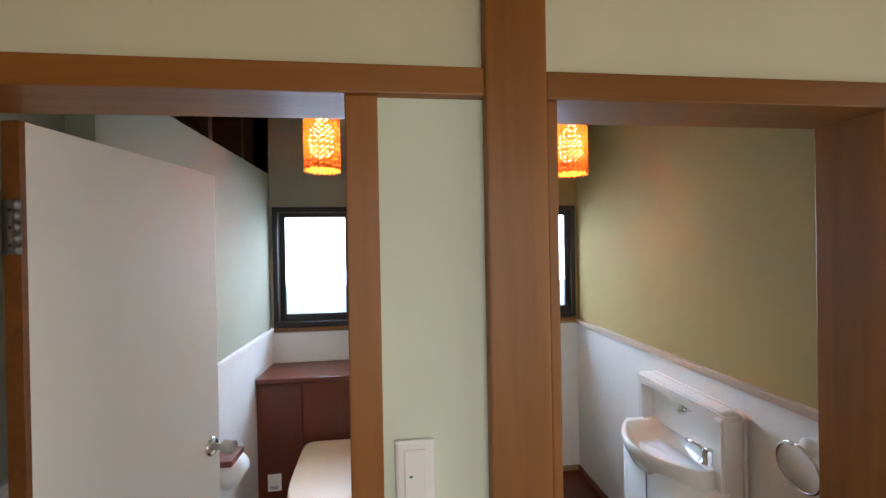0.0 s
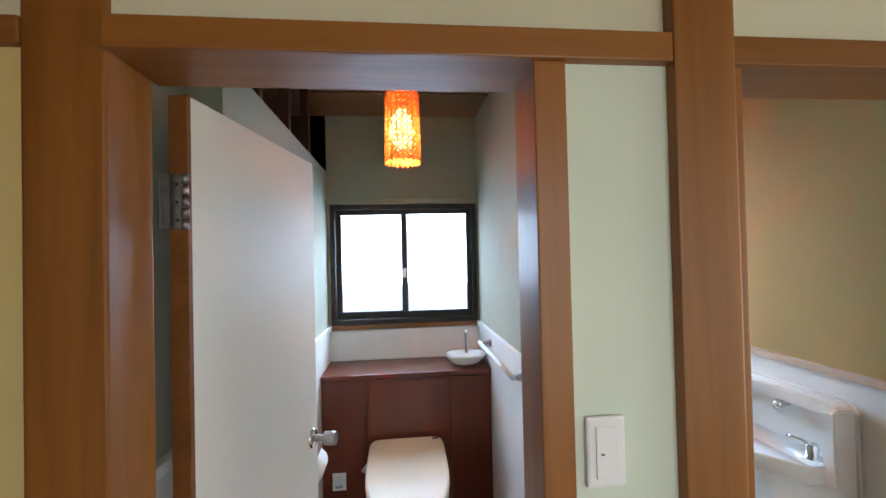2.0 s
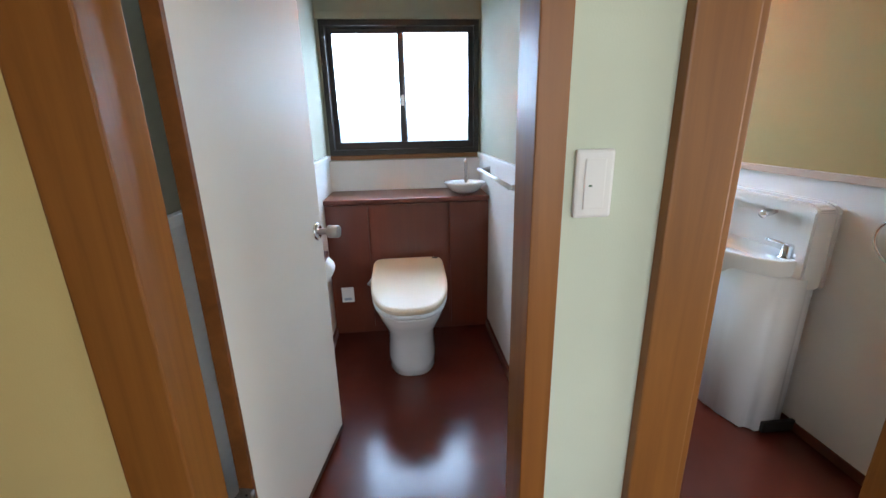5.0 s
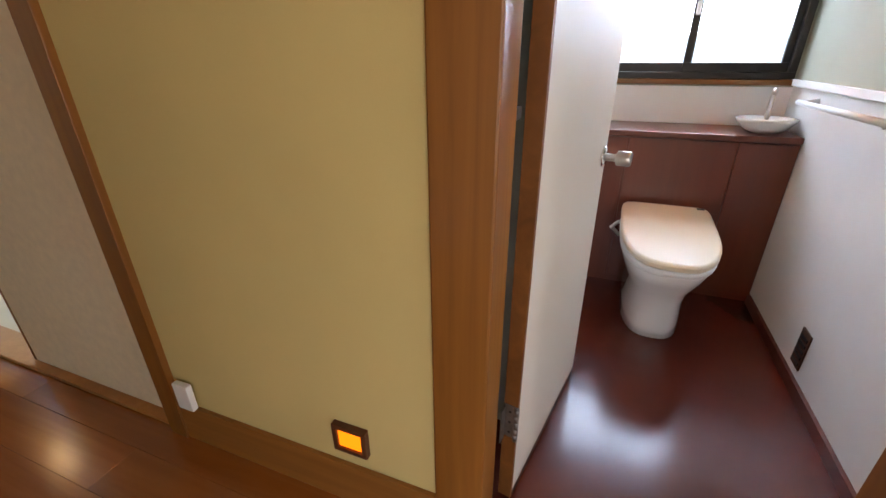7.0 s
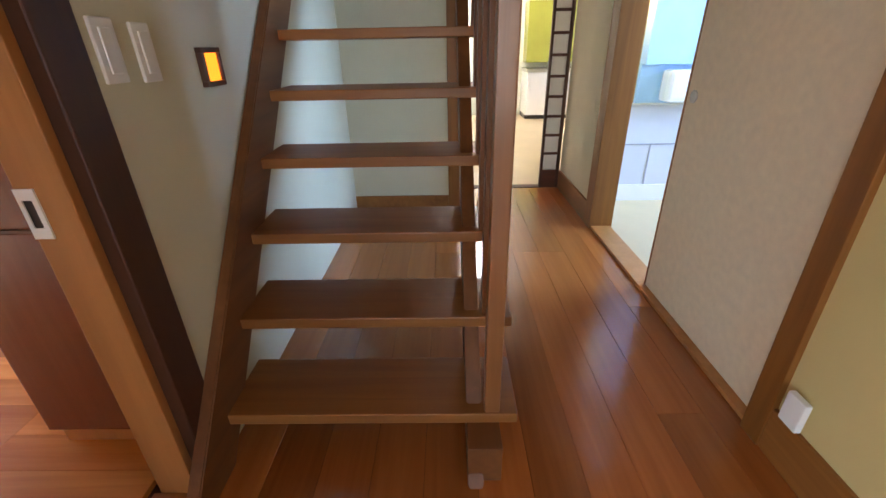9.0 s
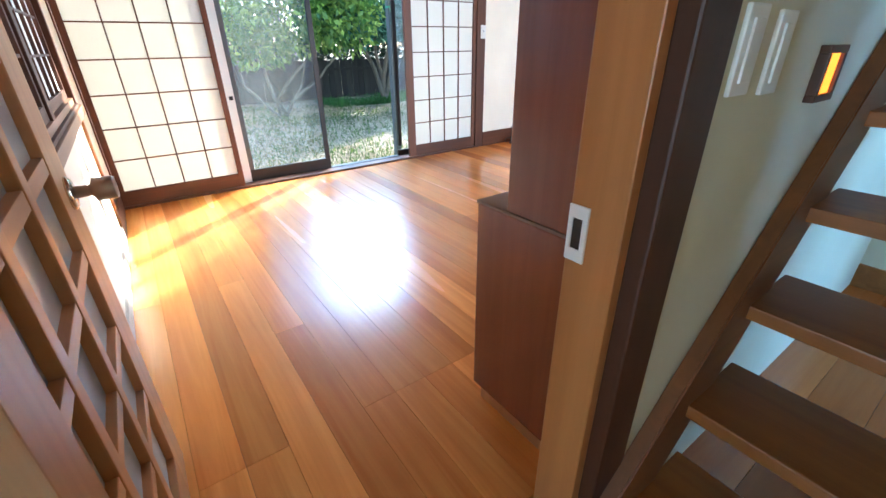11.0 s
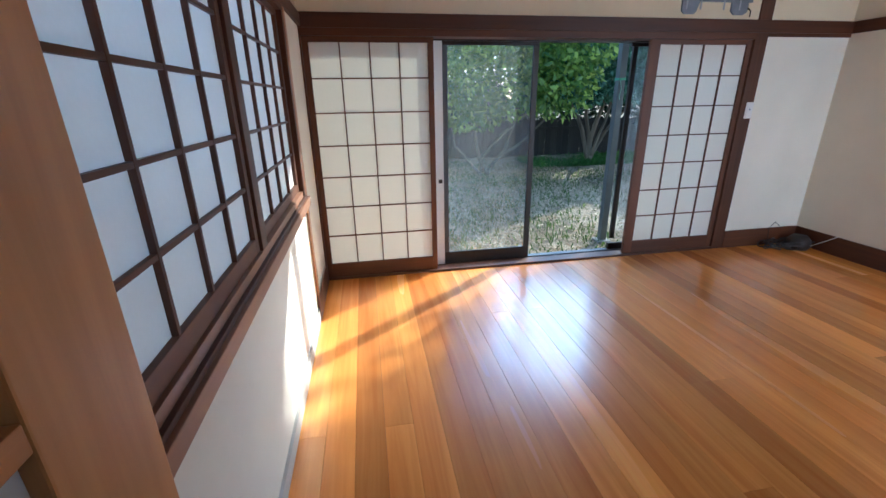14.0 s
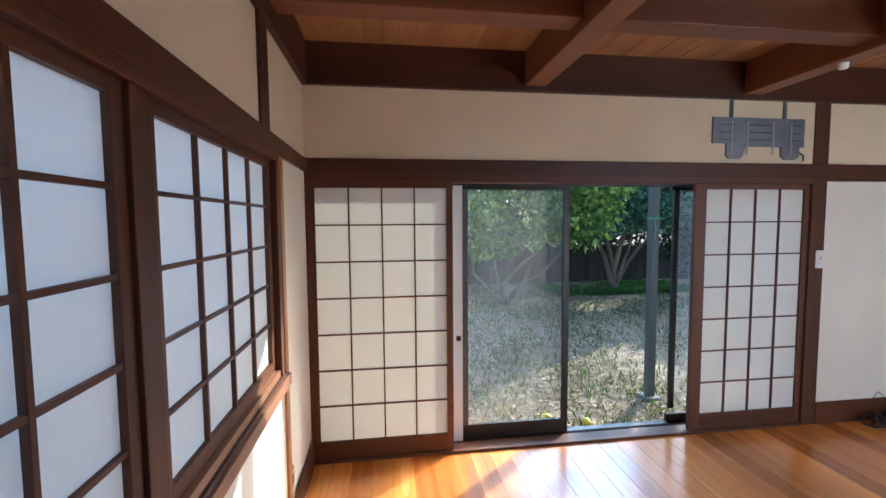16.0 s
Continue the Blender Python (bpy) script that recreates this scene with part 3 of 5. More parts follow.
for yy in (1.57, .93):
    part("bracket", add_tube(bmesh.new(), [(.006, yy, .952), (-.04, yy, .952), (-.05, yy, .953)], [.020, .009, .012], 12), STEEL, gb, "", True)
gr = thing("wall_grille", "small brown ventilation grille low on the white panelling", "grille")
slab("frame", .003, .0085, .945, 1.02, .085, .232, DARK_Z, gr, .001)
for i in range(5):
    slab("slat", .0, .003, .955, 1.01, .10 + .025 * i, .112 + .025 * i, ALU, gr, 0)
oo = thing("power_outlet", "white plastic outlet on the red-brown cabinet front", "outlet")
slab("plate", -.855, -.785, 1.579, 1.588, .21, .30, PLASTIC, oo, .003)
slab("cover", -.845, -.795, 1.574, 1.580, .25, .292, PLASTIC, oo, .002)
slab("label", -.842, -.80, 1.5785, 1.5795, .222, .238, plain("grey_print", (.35, .42, .5), .6), oo, 0)
ph = thing("paper_holder", "paper holder with a white roll on the panelling", "paper holder")
slab("cover", TX0 + .006, TX0 + .09, 1.02, 1.16, .63, .655, CABINET, ph, .004)
part("roll", add_lathe(bmesh.new(), [(.02, 0), (.052, 0), (.052, .11), (.02, .11)], 20, pose(TX0 + .065, 1.145, .585, 90)), PLASTIC, ph, "", True)


def egg(cx, y_back, y_front, half, z, n=40, back_sq=.22):
    """A toilet outline: square at the back, round at the front."""
    pts = []
    ym = y_back - (y_back - y_front) * .42
    for i in range(n):
        q = 2 * math.pi * i / n
        c, s = math.cos(q), math.sin(q)
        if s >= 0:
            x = half * math.copysign(abs(c) ** back_sq, c)
            y = ym + (y_back - ym) * abs(s) ** back_sq
        else:
            x = half * math.copysign(abs(c) ** .70, c)
            y = ym - (ym - y_front) * abs(s) ** .86
        pts.append((cx + x, y, z))
    return pts


tl = thing("toilet", "white ceramic toilet with a closed ivory seat lid", "toilet")
bw = bmesh.new()
CX = -.462
add_loft(bw, [egg(CX, 1.58, 1.105, .128, 0), egg(CX, 1.58, 1.10, .126, .05), egg(CX, 1.58, 1.10, .122, .16), egg(CX, 1.58, 1.065, .135, .235),
              egg(CX, 1.58, 1.0, .165, .31), egg(CX, 1.58, .965, .18, .365), egg(CX, 1.58, .965, .178, .378)])
part("bowl", bw, CERAMIC, tl, "", True)
st = bmesh.new()
add_loft(st, [egg(CX, 1.56, .955, .186, .379), egg(CX, 1.56, .95, .189, .392), egg(CX, 1.56, .955, .186, .402)])
part("seat", st, PLASTIC, tl, "", True)
ld = bmesh.new()


def tilt(pts, k=.075):
    return [(x, y, z + (y - .95) * k) for x, y, z in pts]


add_loft(ld, [tilt(egg(CX, 1.55, .952, .186, .404)), tilt(egg(CX, 1.555, .945, .191, .412)), tilt(egg(CX, 1.555, .945, .191, .425)), tilt(egg(CX, 1.55, .951, .187, .431)), tilt(egg(CX, 1.543, .96, .181, .434))])
part("lid", ld, LID, tl, "smooth ivory lid")
slab("sensor", CX + .135, CX + .165, 1.515, 1.53, .476, .4805, ALU, tl, .001, "small dark sensor window")
part("hose", add_tube(bmesh.new(), [(-.655, 1.45, .40), (-.685, 1.47, .36), (-.66, 1.53, .32), (-.64, 1.585, .28)], .009, 8), PLASTIC, tl, "", True)


def woven_lamp(x, y, z0, z1, top):
    t = thing("pendant_lamp", "woven orange rattan cylinder pendant lamp, lit", "lamp", "rattan pendants")
    r, h = .073, z1 - z0
    b = bmesh.new()
    rows, cols = 26, 40
    for i in range(rows):
        zc = z0 + h * (i + .5) / rows
        rad = r * (1 - .04 * (i / rows))
        pts = [(x + (rad + .0035 * (1 if (k + i) % 2 else -1)) * math.cos(2 * math.pi * k / cols), y + (rad + .0035 * (1 if (k + i) % 2 else -1)) * math.sin(2 * math.pi * k / cols), zc)
               for k in range(cols)]
        lo = [bm_v for bm_v in (b.verts.new((p[0], p[1], zc - h / rows * .50)) for p in pts)]
        hi = [bm_v for bm_v in (b.verts.new((p[0], p[1], zc + h / rows * .50)) for p in pts)]
        for k in range(cols):
            b.faces.new((lo[k], lo[(k + 1) % cols], hi[(k + 1) % cols], hi[k]))
    part("weave", b, RATTAN, t)
    for k in range(cols // 2):
        q = 2 * math.pi * k / (cols // 2)
        part("rod", add_tube(bmesh.new(), [(x + r * math.cos(q), y + r * math.sin(q), z0 - .008), (x + r * .96 * math.cos(q), y + r * .96 * math.sin(q), z1)], .003, 5), RATTAN, t)
    part("cap", add_lathe(bmesh.new(), [(r * .95, 0), (r * .95, .008), (.02, .02), (.015, .05)], 24, pose(x, y, z1)), RATTAN, t)
    part("cord", add_tube(bmesh.new(), [(x, y, z1 + .04), (x, y, top)], .004, 8), DARK_Z, t, "dark cord")
    part("ceiling_rose", add_lathe(bmesh.new(), [(.04, -.03), (.045, 0)], 20, pose(x, y, top)), DARK_Z, t, "", True)
    part("bulb", add_lathe(bmesh.new(), [(.02, .0), (.045, .025), (.052, .07), (.046, .12), (.02, .165)], 18, pose(x, y, z0 + .05)), BULB, t, "glowing bulb", True)


RATTAN = paper("rattan", (.70, .24, .055), .034)
BULB = glowing("warm_bulb", (1, .66, .32), 36)
woven_lamp(-.455, 1.05, 1.83, 2.11, 2.31)
woven_lamp(.63, 1.05, 1.82, 2.10, 2.31)

# ---- washbasin room ----
SX0, SX1, SY = .113, 1.045, 1.915
structure(slab("floor_basin", .113, 1.16, .12, 2.0, -.05, 0, LINO, bevel=0), "glossy oxblood red washbasin room floor", "floor")
structure(slab("ceiling_basin", .06, 1.16, .12, 2.05, 2.31, 2.36, TOILET_CEIL, bevel=0), "dark wooden board ceiling", "ceiling")
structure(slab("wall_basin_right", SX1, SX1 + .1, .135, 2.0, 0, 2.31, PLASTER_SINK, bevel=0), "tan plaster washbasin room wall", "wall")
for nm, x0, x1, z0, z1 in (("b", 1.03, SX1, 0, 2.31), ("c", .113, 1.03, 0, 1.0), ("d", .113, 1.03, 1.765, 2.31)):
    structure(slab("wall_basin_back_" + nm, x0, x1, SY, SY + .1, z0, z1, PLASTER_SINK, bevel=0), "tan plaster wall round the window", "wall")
structure(slab("panelling_basin_right", SX1 - .006, SX1, .135, SY, .04, .985, PANEL_WHITE, bevel=0), "white wall panelling behind the washbasin", "panelling")
structure(slab("dado_basin_right", SX1 - .022, SX1, .135, SY, .985, 1.012, plain("pinkish_wood", (.55, .42, .33), .5)), "pinkish wooden dado rail", "trim")
structure(slab("panelling_basin_back", SX0, SX1 - .006, SY - .006, SY, .04, .985, PANEL_WHITE, bevel=0), "white wall panelling under the window", "panelling")
structure(slab("baseboard_basin", SX1 - .012, SX1, .135, SY, 0, .04, CABINET), "dark baseboard", "baseboard")
bwn = thing("window_basin", "bronze aluminium sliding window with frosted panes", "window")
tagged(bwn, kind="structure")
small_window(bwn, .13, 1.03, SY, 1.026, 1.762)

ws = thing("washbasin", "white ceramic wall washbasin with backsplash on a half pedestal", "washbasin")
b = bmesh.new()
add_prism(b, [(1.038, .60), (.985, .55), (.85, .548), (.80, .70), (.80, .93), (.85, 1.04), (1.038, 1.04)], "z", 0.004, .64)
bmesh.ops.bevel(b, geom=[e for e in b.edges if abs(e.verts[0].co.z - e.verts[1].co.z) > .1], offset=.03, segments=3, affect="EDGES")
part("pedestal", b, plain("white_enamel", (.76, .78, .80), .25, vary=.02), ws, "", True)
slab("pedestal_door_gap", .797, .80, .78, .784, .03, .62, ZINC, ws, 0)
slab("kick", .9, 1.038, .535, .55, .004, .05, ALU, ws, .002, "dark foot strip")


def basin_ring(z, front, y0, y1, back=1.037, n=14):
    pts = [(back, y0, z), (back - .09, y0, z)]
    for i in range(n + 1):
        q = i / n
        pts.append((front + (back - .09 - front) * (1 - math.sin(math.pi * (0.12 + .76 * q))) , y0 + (y1 - y0) * q, z))
    pts += [(back - .09, y1, z), (back, y1, z)]
    return pts


b = bmesh.new()
add_loft(b, [basin_ring(.585, .83, .61, 1.05), basin_ring(.61, .79, .60, 1.06), basin_ring(.67, .762, .592, 1.065), basin_ring(.697, .757, .59, 1.066),
             basin_ring(.704, .765, .594, 1.06), basin_ring(.698, .782, .60, 1.03, 1.012), basin_ring(.66, .80, .63, 1.0, 1.01), basin_ring(.625, .86, .70, .94, .99)])
part("bowl", b, CERAMIC, ws, "", True)
b = bmesh.new()
hood = [(.558, .60), (.558, .885), (.575, .905), (.60, .912), (1.06, .912), (1.08, .905), (1.087, .885), (1.087, .60)]
add_prism(b, hood, "x", 1.012, 1.037)
add_prism(b, [(.558, .60), (.558, .89), (.60, .89), (.60, .73), (.61, .60)], "x", .935, 1.012)
add_prism(b, [(1.05, .60), (1.05, .89), (1.087, .89), (1.087, .60)], "x", .955, 1.012)
b2 = [(.558, .89), (.575, .905), (.60, .912), (1.06, .912), (1.08, .905), (1.087, .89), (1.05, .862), (.60, .862)]
add_prism(b, b2, "x", .945, 1.012)
bmesh.ops.bevel(b, geom=list(b.edges), offset=.006, segments=2, affect="EDGES")
part("backsplash", b, CERAMIC, ws)
part("spout", add_tube(bmesh.new(), [(1.01, .80, .845), (.975, .80, .84), (.955, .80, .825)], [.016, .018, .014], 14), CHROME, ws, "chrome spout", True)
lv = part("tap_lever", add_lathe(bmesh.new(), [(.03, 0), (.028, .006), (.02, .008), (.02, .048), (.017, .052)], 20, pose(.965, .665, .69)), CHROME, ws, "chrome lever tap", True)
part("lever", add_tube(bmesh.new(), [(.965, .665, .74), (.95, .71, .745), (.94, .74, .746)], .006, 8), CHROME, lv, "", True)
slab("maker_mark", .955, .953, .575, .592, .64, .648, ALU_GREY, ws, 0)
tr = thing("towel_ring", "chrome towel ring with a white mount on the panelling", "towel ring")
part("mount", add_lathe(bmesh.new(), [(.028, 0), (.028, .02), (.02, .03)], 20, pose(1.039, .335, .90, 0, -90)), PLASTIC, tr, "", True)
part("ring", add_tube(bmesh.new(), [(1.012 - .012 * math.cos(2 * math.pi * i / 28), .36 + .068 * math.sin(2 * math.pi * i / 28), .83 + .072 * math.cos(2 * math.pi * i / 28)) for i in range(29)], .0055, 8), CHROME, tr, "", True)

# ---- large room: walls ----
RX0, RX1, RY0, RY1, RH = -5.38, -.955, -5.225, -1.75, 2.59
structure(slab("floor_room", RX0, RX1, -5.36, RY1, -.07, -.02, DARK_Y, bevel=0), "glossy orange-brown plank floor of the large room", "floor")
structure(slab("wall_room_west", RX0 - .1, RX0, -5.36, RY1 + .145, 0, RH, PLASTER_ROOM, bevel=0), "white plaster wall of the large room", "wall")
# the gap west of this wall is unseen, left for the room fill lamp
structure(slab("wall_room_north_b", -4.62, -4.04, RY1, RY1 + .145, 0, 1.85, PLASTER_ROOM, bevel=0), "white plaster wall at the back of the room", "wall")
structure(slab("wall_room_north", RX0, -4.04, RY1, RY1 + .145, 1.85, RH, PLASTER_ROOM, bevel=0), "white plaster wall at the back of the room", "wall")
structure(slab("wall_room_north_top", -4.04, -.855, RY1, RY1 + .145, HALL_H, RH, PLASTER_ROOM, bevel=0), "white plaster over the door", "wall")
structure(slab("wall_south_right", RX0, -4.58, RY0 - .12, RY0, 0, 1.795, PLASTER_ROOM, bevel=0), "white plaster wall beside the shoji", "wall")
structure(slab("wall_south_top", RX0, RX1, RY0 - .12, RY0, 1.91, RH, PLASTER_BOUNCE, bevel=0), "plaster wall over the garden opening, warm bounce light in its colour", "wall")
structure(slab("post_south", -4.58, -4.463, RY0 - .13, RY0 + .012, 0, 2.36, DARK_Z, bevel=.004), "reddish brown timber post", "post")
structure(slab("post_south_corner", -.965, -.92, RY0 - .12, RY0 + .006, 0, 1.80, SHOJI_Z), "brown corner post", "post")
structure(slab("nageshi_south", RX0, RX1, RY0 - .12, RY0 + .022, 1.822, 1.914, DARK_X), "dark timber wall rail over the garden opening", "rail")
structure(slab("kamoi_south", -4.463, RX1, RY0 - .12, RY0 + .012, 1.775, 1.822, SHOJI_X), "brown grooved head rail of the shoji", "rail")
structure(slab("rail_south_right", RX0, -4.58, RY0 - .1, RY0 + .014, 1.795, 1.822, DARK_X), "dark rail", "rail")
structure(slab("shikii_south", -4.463, RX1, RY0 - .10, RY0 + .012, -.02, .018, SHOJI_X), "brown grooved sill of the shoji", "sill")
structure(slab("baseboard_south", RX0, -4.58, RY0, RY0 + .016, 0, .165, DARK_X), "dark brown baseboard", "baseboard")
structure(slab("baseboard_west", RX0, RX0 + .016, RY0 + .016, RY1, 0, .165, DARK_Y), "dark brown baseboard", "baseboard")
structure(slab("post_west_room", RX0, RX0 + .012, -4.47, -4.36, .165, 2.36, DARK_Z), "reddish brown timber post in the white wall", "post")
structure(slab("rail_west_room", RX0, RX0 + .014, RY0 + .02, RY1, 1.822, 1.914, DARK_Y), "dark timber rail on the white wall", "rail")
# wall with the shoji window
structure(slab("wall_east_below", RX1, -.85, RY0 - .12, RY1 + .145, 0, .775, PLASTER_ROOM, bevel=0), "white plaster wall under the shoji window", "wall")
structure(slab("wall_east_above", RX1, -.85, RY0 - .12, RY1 + .145, 1.83, RH, PLASTER_BOUNCE, bevel=0), "plaster wall over the shoji window, warm bounce light in its colour", "wall")
structure(slab("wall_east_far", RX1, -.85, RY0 - .12, -4.53, .775, 1.83, PLASTER_ROOM, bevel=0), "white plaster beside the window", "wall")
structure(slab("wall_east_near", RX1, -.85, -2.53, RY1 + .145, .775, 1.83, PLASTER_ROOM, bevel=0), "white plaster beside the window", "wall")
structure(slab("nageshi_east", RX1 - .022, RX1, RY0, RY1, 1.83, 1.905, DARK_Y), "dark timber wall rail over the shoji window", "rail")
structure(slab("strut_east", RX1 - .012, RX1, -4.45, -4.33, 1.905, 2.36, DARK_Z), "dark timber strut over the window", "post")
structure(slab("baseboard_east", RX1 - .014, RX1, RY0 + .02, RY1, 0, .075, plain("grey_base", (.42, .41, .39), .5)), "grey painted baseboard", "baseboard")
structure(slab("baseboard_east_far", RX1 - .018, RX1 - .014, RY0 + .02, -4.55, 0, .165, DARK_Y), "dark brown baseboard end", "baseboard")
win = tagged(thing("window_shoji", "dark wooden window frame with shoji screens", "window"), kind="structure")
slab("frame_head", -.975, -.86, -4.53, -2.53, 1.795, 1.83, SHOJI_Y, win)
slab("frame_sill", -.992, -.86, -4.58, -2.50, .778, .830, LEDGE, win, .004, "worn lighter brown ledge")
slab("frame_track", -.980, -.86, -4.53, -2.53, .830, .846, DARK_Y, win, .002)
slab("track_rail", -.968, -.86, -4.485, -2.575, .846, .877, LEDGE, win, .002)
for y0, y1 in ((-4.53, -4.485), (-2.575, -2.53)):
    slab("frame_side", -.975, -.86, y0, y1, .846, 1.795, SHOJI_Z, win)
slab("mullion", -.968, -.87, -3.537, -3.463, .877, 1.795, DARK_Z, win)
slab("architrave", -.968, -.955, -4.64, -4.585, 0.0, 1.83, JAMB, win, .003)


def shoji(name, label, a0, a1, z0, z1, cols, rows, cross, along, stile, top, bottom, bar=.009, group="shoji screens", stile_end=None):
    """A papered lattice screen. along 'x' or 'y': the way it slides; cross: its place on the other axis, front face first."""
    t = thing(name, label, "shoji", group)
    c0, c1 = cross
    stile_end = stile_end or stile
    wood_h, wood_v = (SHOJI_X, SHOJI_Z) if along == "x" else (SHOJI_Y, SHOJI_Z)

    def piece(nm, p0, p1, q0, q1, s0, s1, mat, bev=.0015):
        lo, hi = sorted((q0, q1))
        if along == "x":
            return slab(nm, p0, p1, lo, hi, s0, s1, mat, t, bev)
        return slab(nm, lo, hi, p0, p1, s0, s1, mat, t, bev)

    piece("stile", a0, a0 + stile, c0, c1, z0, z1, wood_v)
    piece("stile", a1 - stile_end, a1, c0, c1, z0, z1, wood_v)
    piece("top_rail", a0 + stile, a1 - stile_end, c0, c1, z1 - top, z1, wood_h)
    piece("bottom_rail", a0 + stile, a1 - stile_end, c0, c1, z0, z0 + bottom, wood_h)
    i0, i1, k0, k1 = a0 + stile, a1 - stile_end, z0 + bottom, z1 - top
    cm = c0 + (c1 - c0) * .55
    for i in range(1, cols):
        p = i0 + (i1 - i0) * i / cols
        piece("lattice_bar", p - bar / 2, p + bar / 2, c0 + (c1 - c0) * .08, cm, k0, k1, wood_v, .001)
    for i in range(1, rows):
        q = k0 + (k1 - k0) * i / rows
        piece("lattice_bar", i0, i1, c0 + (c1 - c0) * .12, cm - (c1 - c0) * .04, q - bar / 2, q + bar / 2, wood_h, .001)
    piece("paper", i0, i1, cm, cm + (c1 - c0) * .03, k0, k1, PAPER, 0)
    return t


shoji("shoji_screen", "tall shoji screen with warm sunlit paper, closed", -1.862, -.968, .02, 1.773, 4, 7, (RY0 - .005, RY0 - .035), "x", .04, .035, .112)
shoji("shoji_screen", "tall shoji screen with bluish white paper, beside the post", -4.46, -3.562, .02, 1.773, 4, 7, (RY0 - .005, RY0 - .035), "x", .04, .035, .112, stile_end=.083)
shoji("window_shoji_screen", "shoji window screen with cool white paper", -3.46, -2.578, .879, 1.793, 4, 5, (-.958, -.928), "y", .036, .03, .052, .012, "window shoji")
shoji("window_shoji_screen", "shoji window screen with cool white paper", -4.484, -3.54, .879, 1.793, 4, 5, (-.948, -.918), "y", .048, .03, .045, .011, "window shoji")

# garden sliding doors: bronze aluminium frame, one pane closed, the other slid behind the shoji
gd = tagged(thing("door_garden", "bronze aluminium sliding garden door, half open", "door"), kind="structure")
GY = RY0 - .10
slab("frame_head", -4.46, -.96, GY - .09, GY - .02, 1.765, 1.80, ALU, gd)
slab("frame_sill", -4.46, -.96, GY - .09, GY - .02, -.03, .012, ALU, gd)
for i, (a, c, yy, m) in enumerate(((-2.705, -1.925, GY - .04, ALU), (-4.40, -3.50, GY - .075, ALU))):
    s = slab("sash_bottom", a, c, yy - .012, yy + .012, .012, .115 if i == 0 else .07, ALU, gd)
    slab("sash_top", a, c, yy - .012, yy + .012, 1.738, 1.765, ALU, gd)
    slab("sash_stile", a, a + .045, yy - .013, yy + .013, .115, 1.738, ALU, gd)
    slab("sash_stile", c - .06, c - .02, yy - .013, yy + .013, .115, 1.738, ALU_GREY if i == 0 else ALU, gd)
    g = slab("pane", a + .04, c - .05, yy - .003, yy + .003, .11, 1.74, GLASS, gd, 0)
    g.visible_shadow = False
slab("side_frame", -1.944, -1.880, GY - .03, GY - .018, .012, 1.765, PLASTIC, gd, .002, "white side frame strip")
slab("side_latch", -1.93, -1.90, GY - .018, GY - .002, .72, .75, ALU, gd, .002, "small dark latch")
slab("track_strip", -3.50, -2.70, GY - .085, GY - .03, .012, .018, ALU_GREY, gd, .001)

# ---- large room: ceiling ----
cl = bmesh.new()
nb = 46
for i in range(nb):
    x0 = RX0 + (RX1 - RX0) * i / nb
    add_box(cl, x0 + .0015, x0 + (RX1 - RX0) / nb - .0015, RY0, RY1, RH + .003 * (i % 2), RH + .02)
structure(part("ceiling_room", cl, CEIL), "narrow golden wooden ceiling boards", "ceiling")
structure(slab("ceiling_roof", RX0 - .2, -.8, -5.4, -1.6, RH + .03, RH + .08, DARK_X, bevel=0), "roof slab over the boards", "ceiling")
structure(slab("beam_south", RX0, RX1, RY0 - .01, RY0 + .035, 2.345, RH, DARK_X), "dark brown wall beam under the ceiling", "beam")
structure(slab("beam_east", RX1 - .035, RX1, RY0 + .035, RY1, 2.345, RH, DARK_Y), "dark brown wall beam under the ceiling", "beam")
structure(slab("beam_west", RX0, RX0 + .035, RY0 + .035, RY1, 2.345, RH, DARK_Y), "dark brown wall beam under the ceiling", "beam")
BEAM_Y = wood("red_beam_wood_y", (.13, .043, .017), (.27, .098, .038), "y", .38, .05, .1)
BEAM_X = wood("red_beam_wood_x", (.13, .043, .017), (.27, .098, .038), "x", .38, .05, .1)
for x0 in (-2.455, -4.0):
    structure(slab("beam_joist", x0, x0 + .135, RY0 + .035, RY1, 2.375, RH, BEAM_Y, bevel=.006), "reddish brown ceiling joist", "beam")
for y0 in (-4.525, -3.15):
    for x0, x1 in ((RX0 + .035, -4.0), (-3.865, -2.455), (-2.32, RX1 - .035)):
        structure(slab("beam_cross", x0, x1, y0, y0 + .13, 2.42, RH, BEAM_X, bevel=.006), "reddish brown cross beam", "beam")
sk = thing("ceiling_hook", "small white fitting under the ceiling joist", "fitting")
part("stem", add_lathe(bmesh.new(), [(.022, -.03), (.025, -.005), (.025, 0)], 14, pose(-3.93, -4.62, 2.375)), PLASTIC, sk, "", True)

# ---- large room: things ----
ca = thing("tall_cabinet", "tall red-brown wooden cabinet with a deeper base beside the door", "cabinet")
slab("base", -2.80, -1.931, -2.165, -1.74, .06, .715, CAB_ORANGE, ca, .004)
slab("base_top", -2.80, -1.929, -2.168, -1.74, .7155, .724, plain("cabinet_top", (.22, .12, .08), .25), ca, .001, "glossy base top, greyer than the case")
slab("kick", -2.79, -1.945, -2.14, -1.745, 0, .06, JAMB, ca, .002, "paler plinth")
slab("upper", -2.80, -1.931, -2.050, -1.74, .7245, 1.79, CAB_ORANGE, ca, .004)

gl = thing("glazed_door", "brown wooden lattice door with frosted panes, standing open", "door", at=(0, 0, 0))
DX0, DX1 = -1.062, -1.028
for y0, y1 in ((-2.49, -2.335), (-1.83, -1.725)):
    slab("stile", DX0, DX1, y0, y1, .012, 1.77, DOORWOOD_Z, gl, .003)
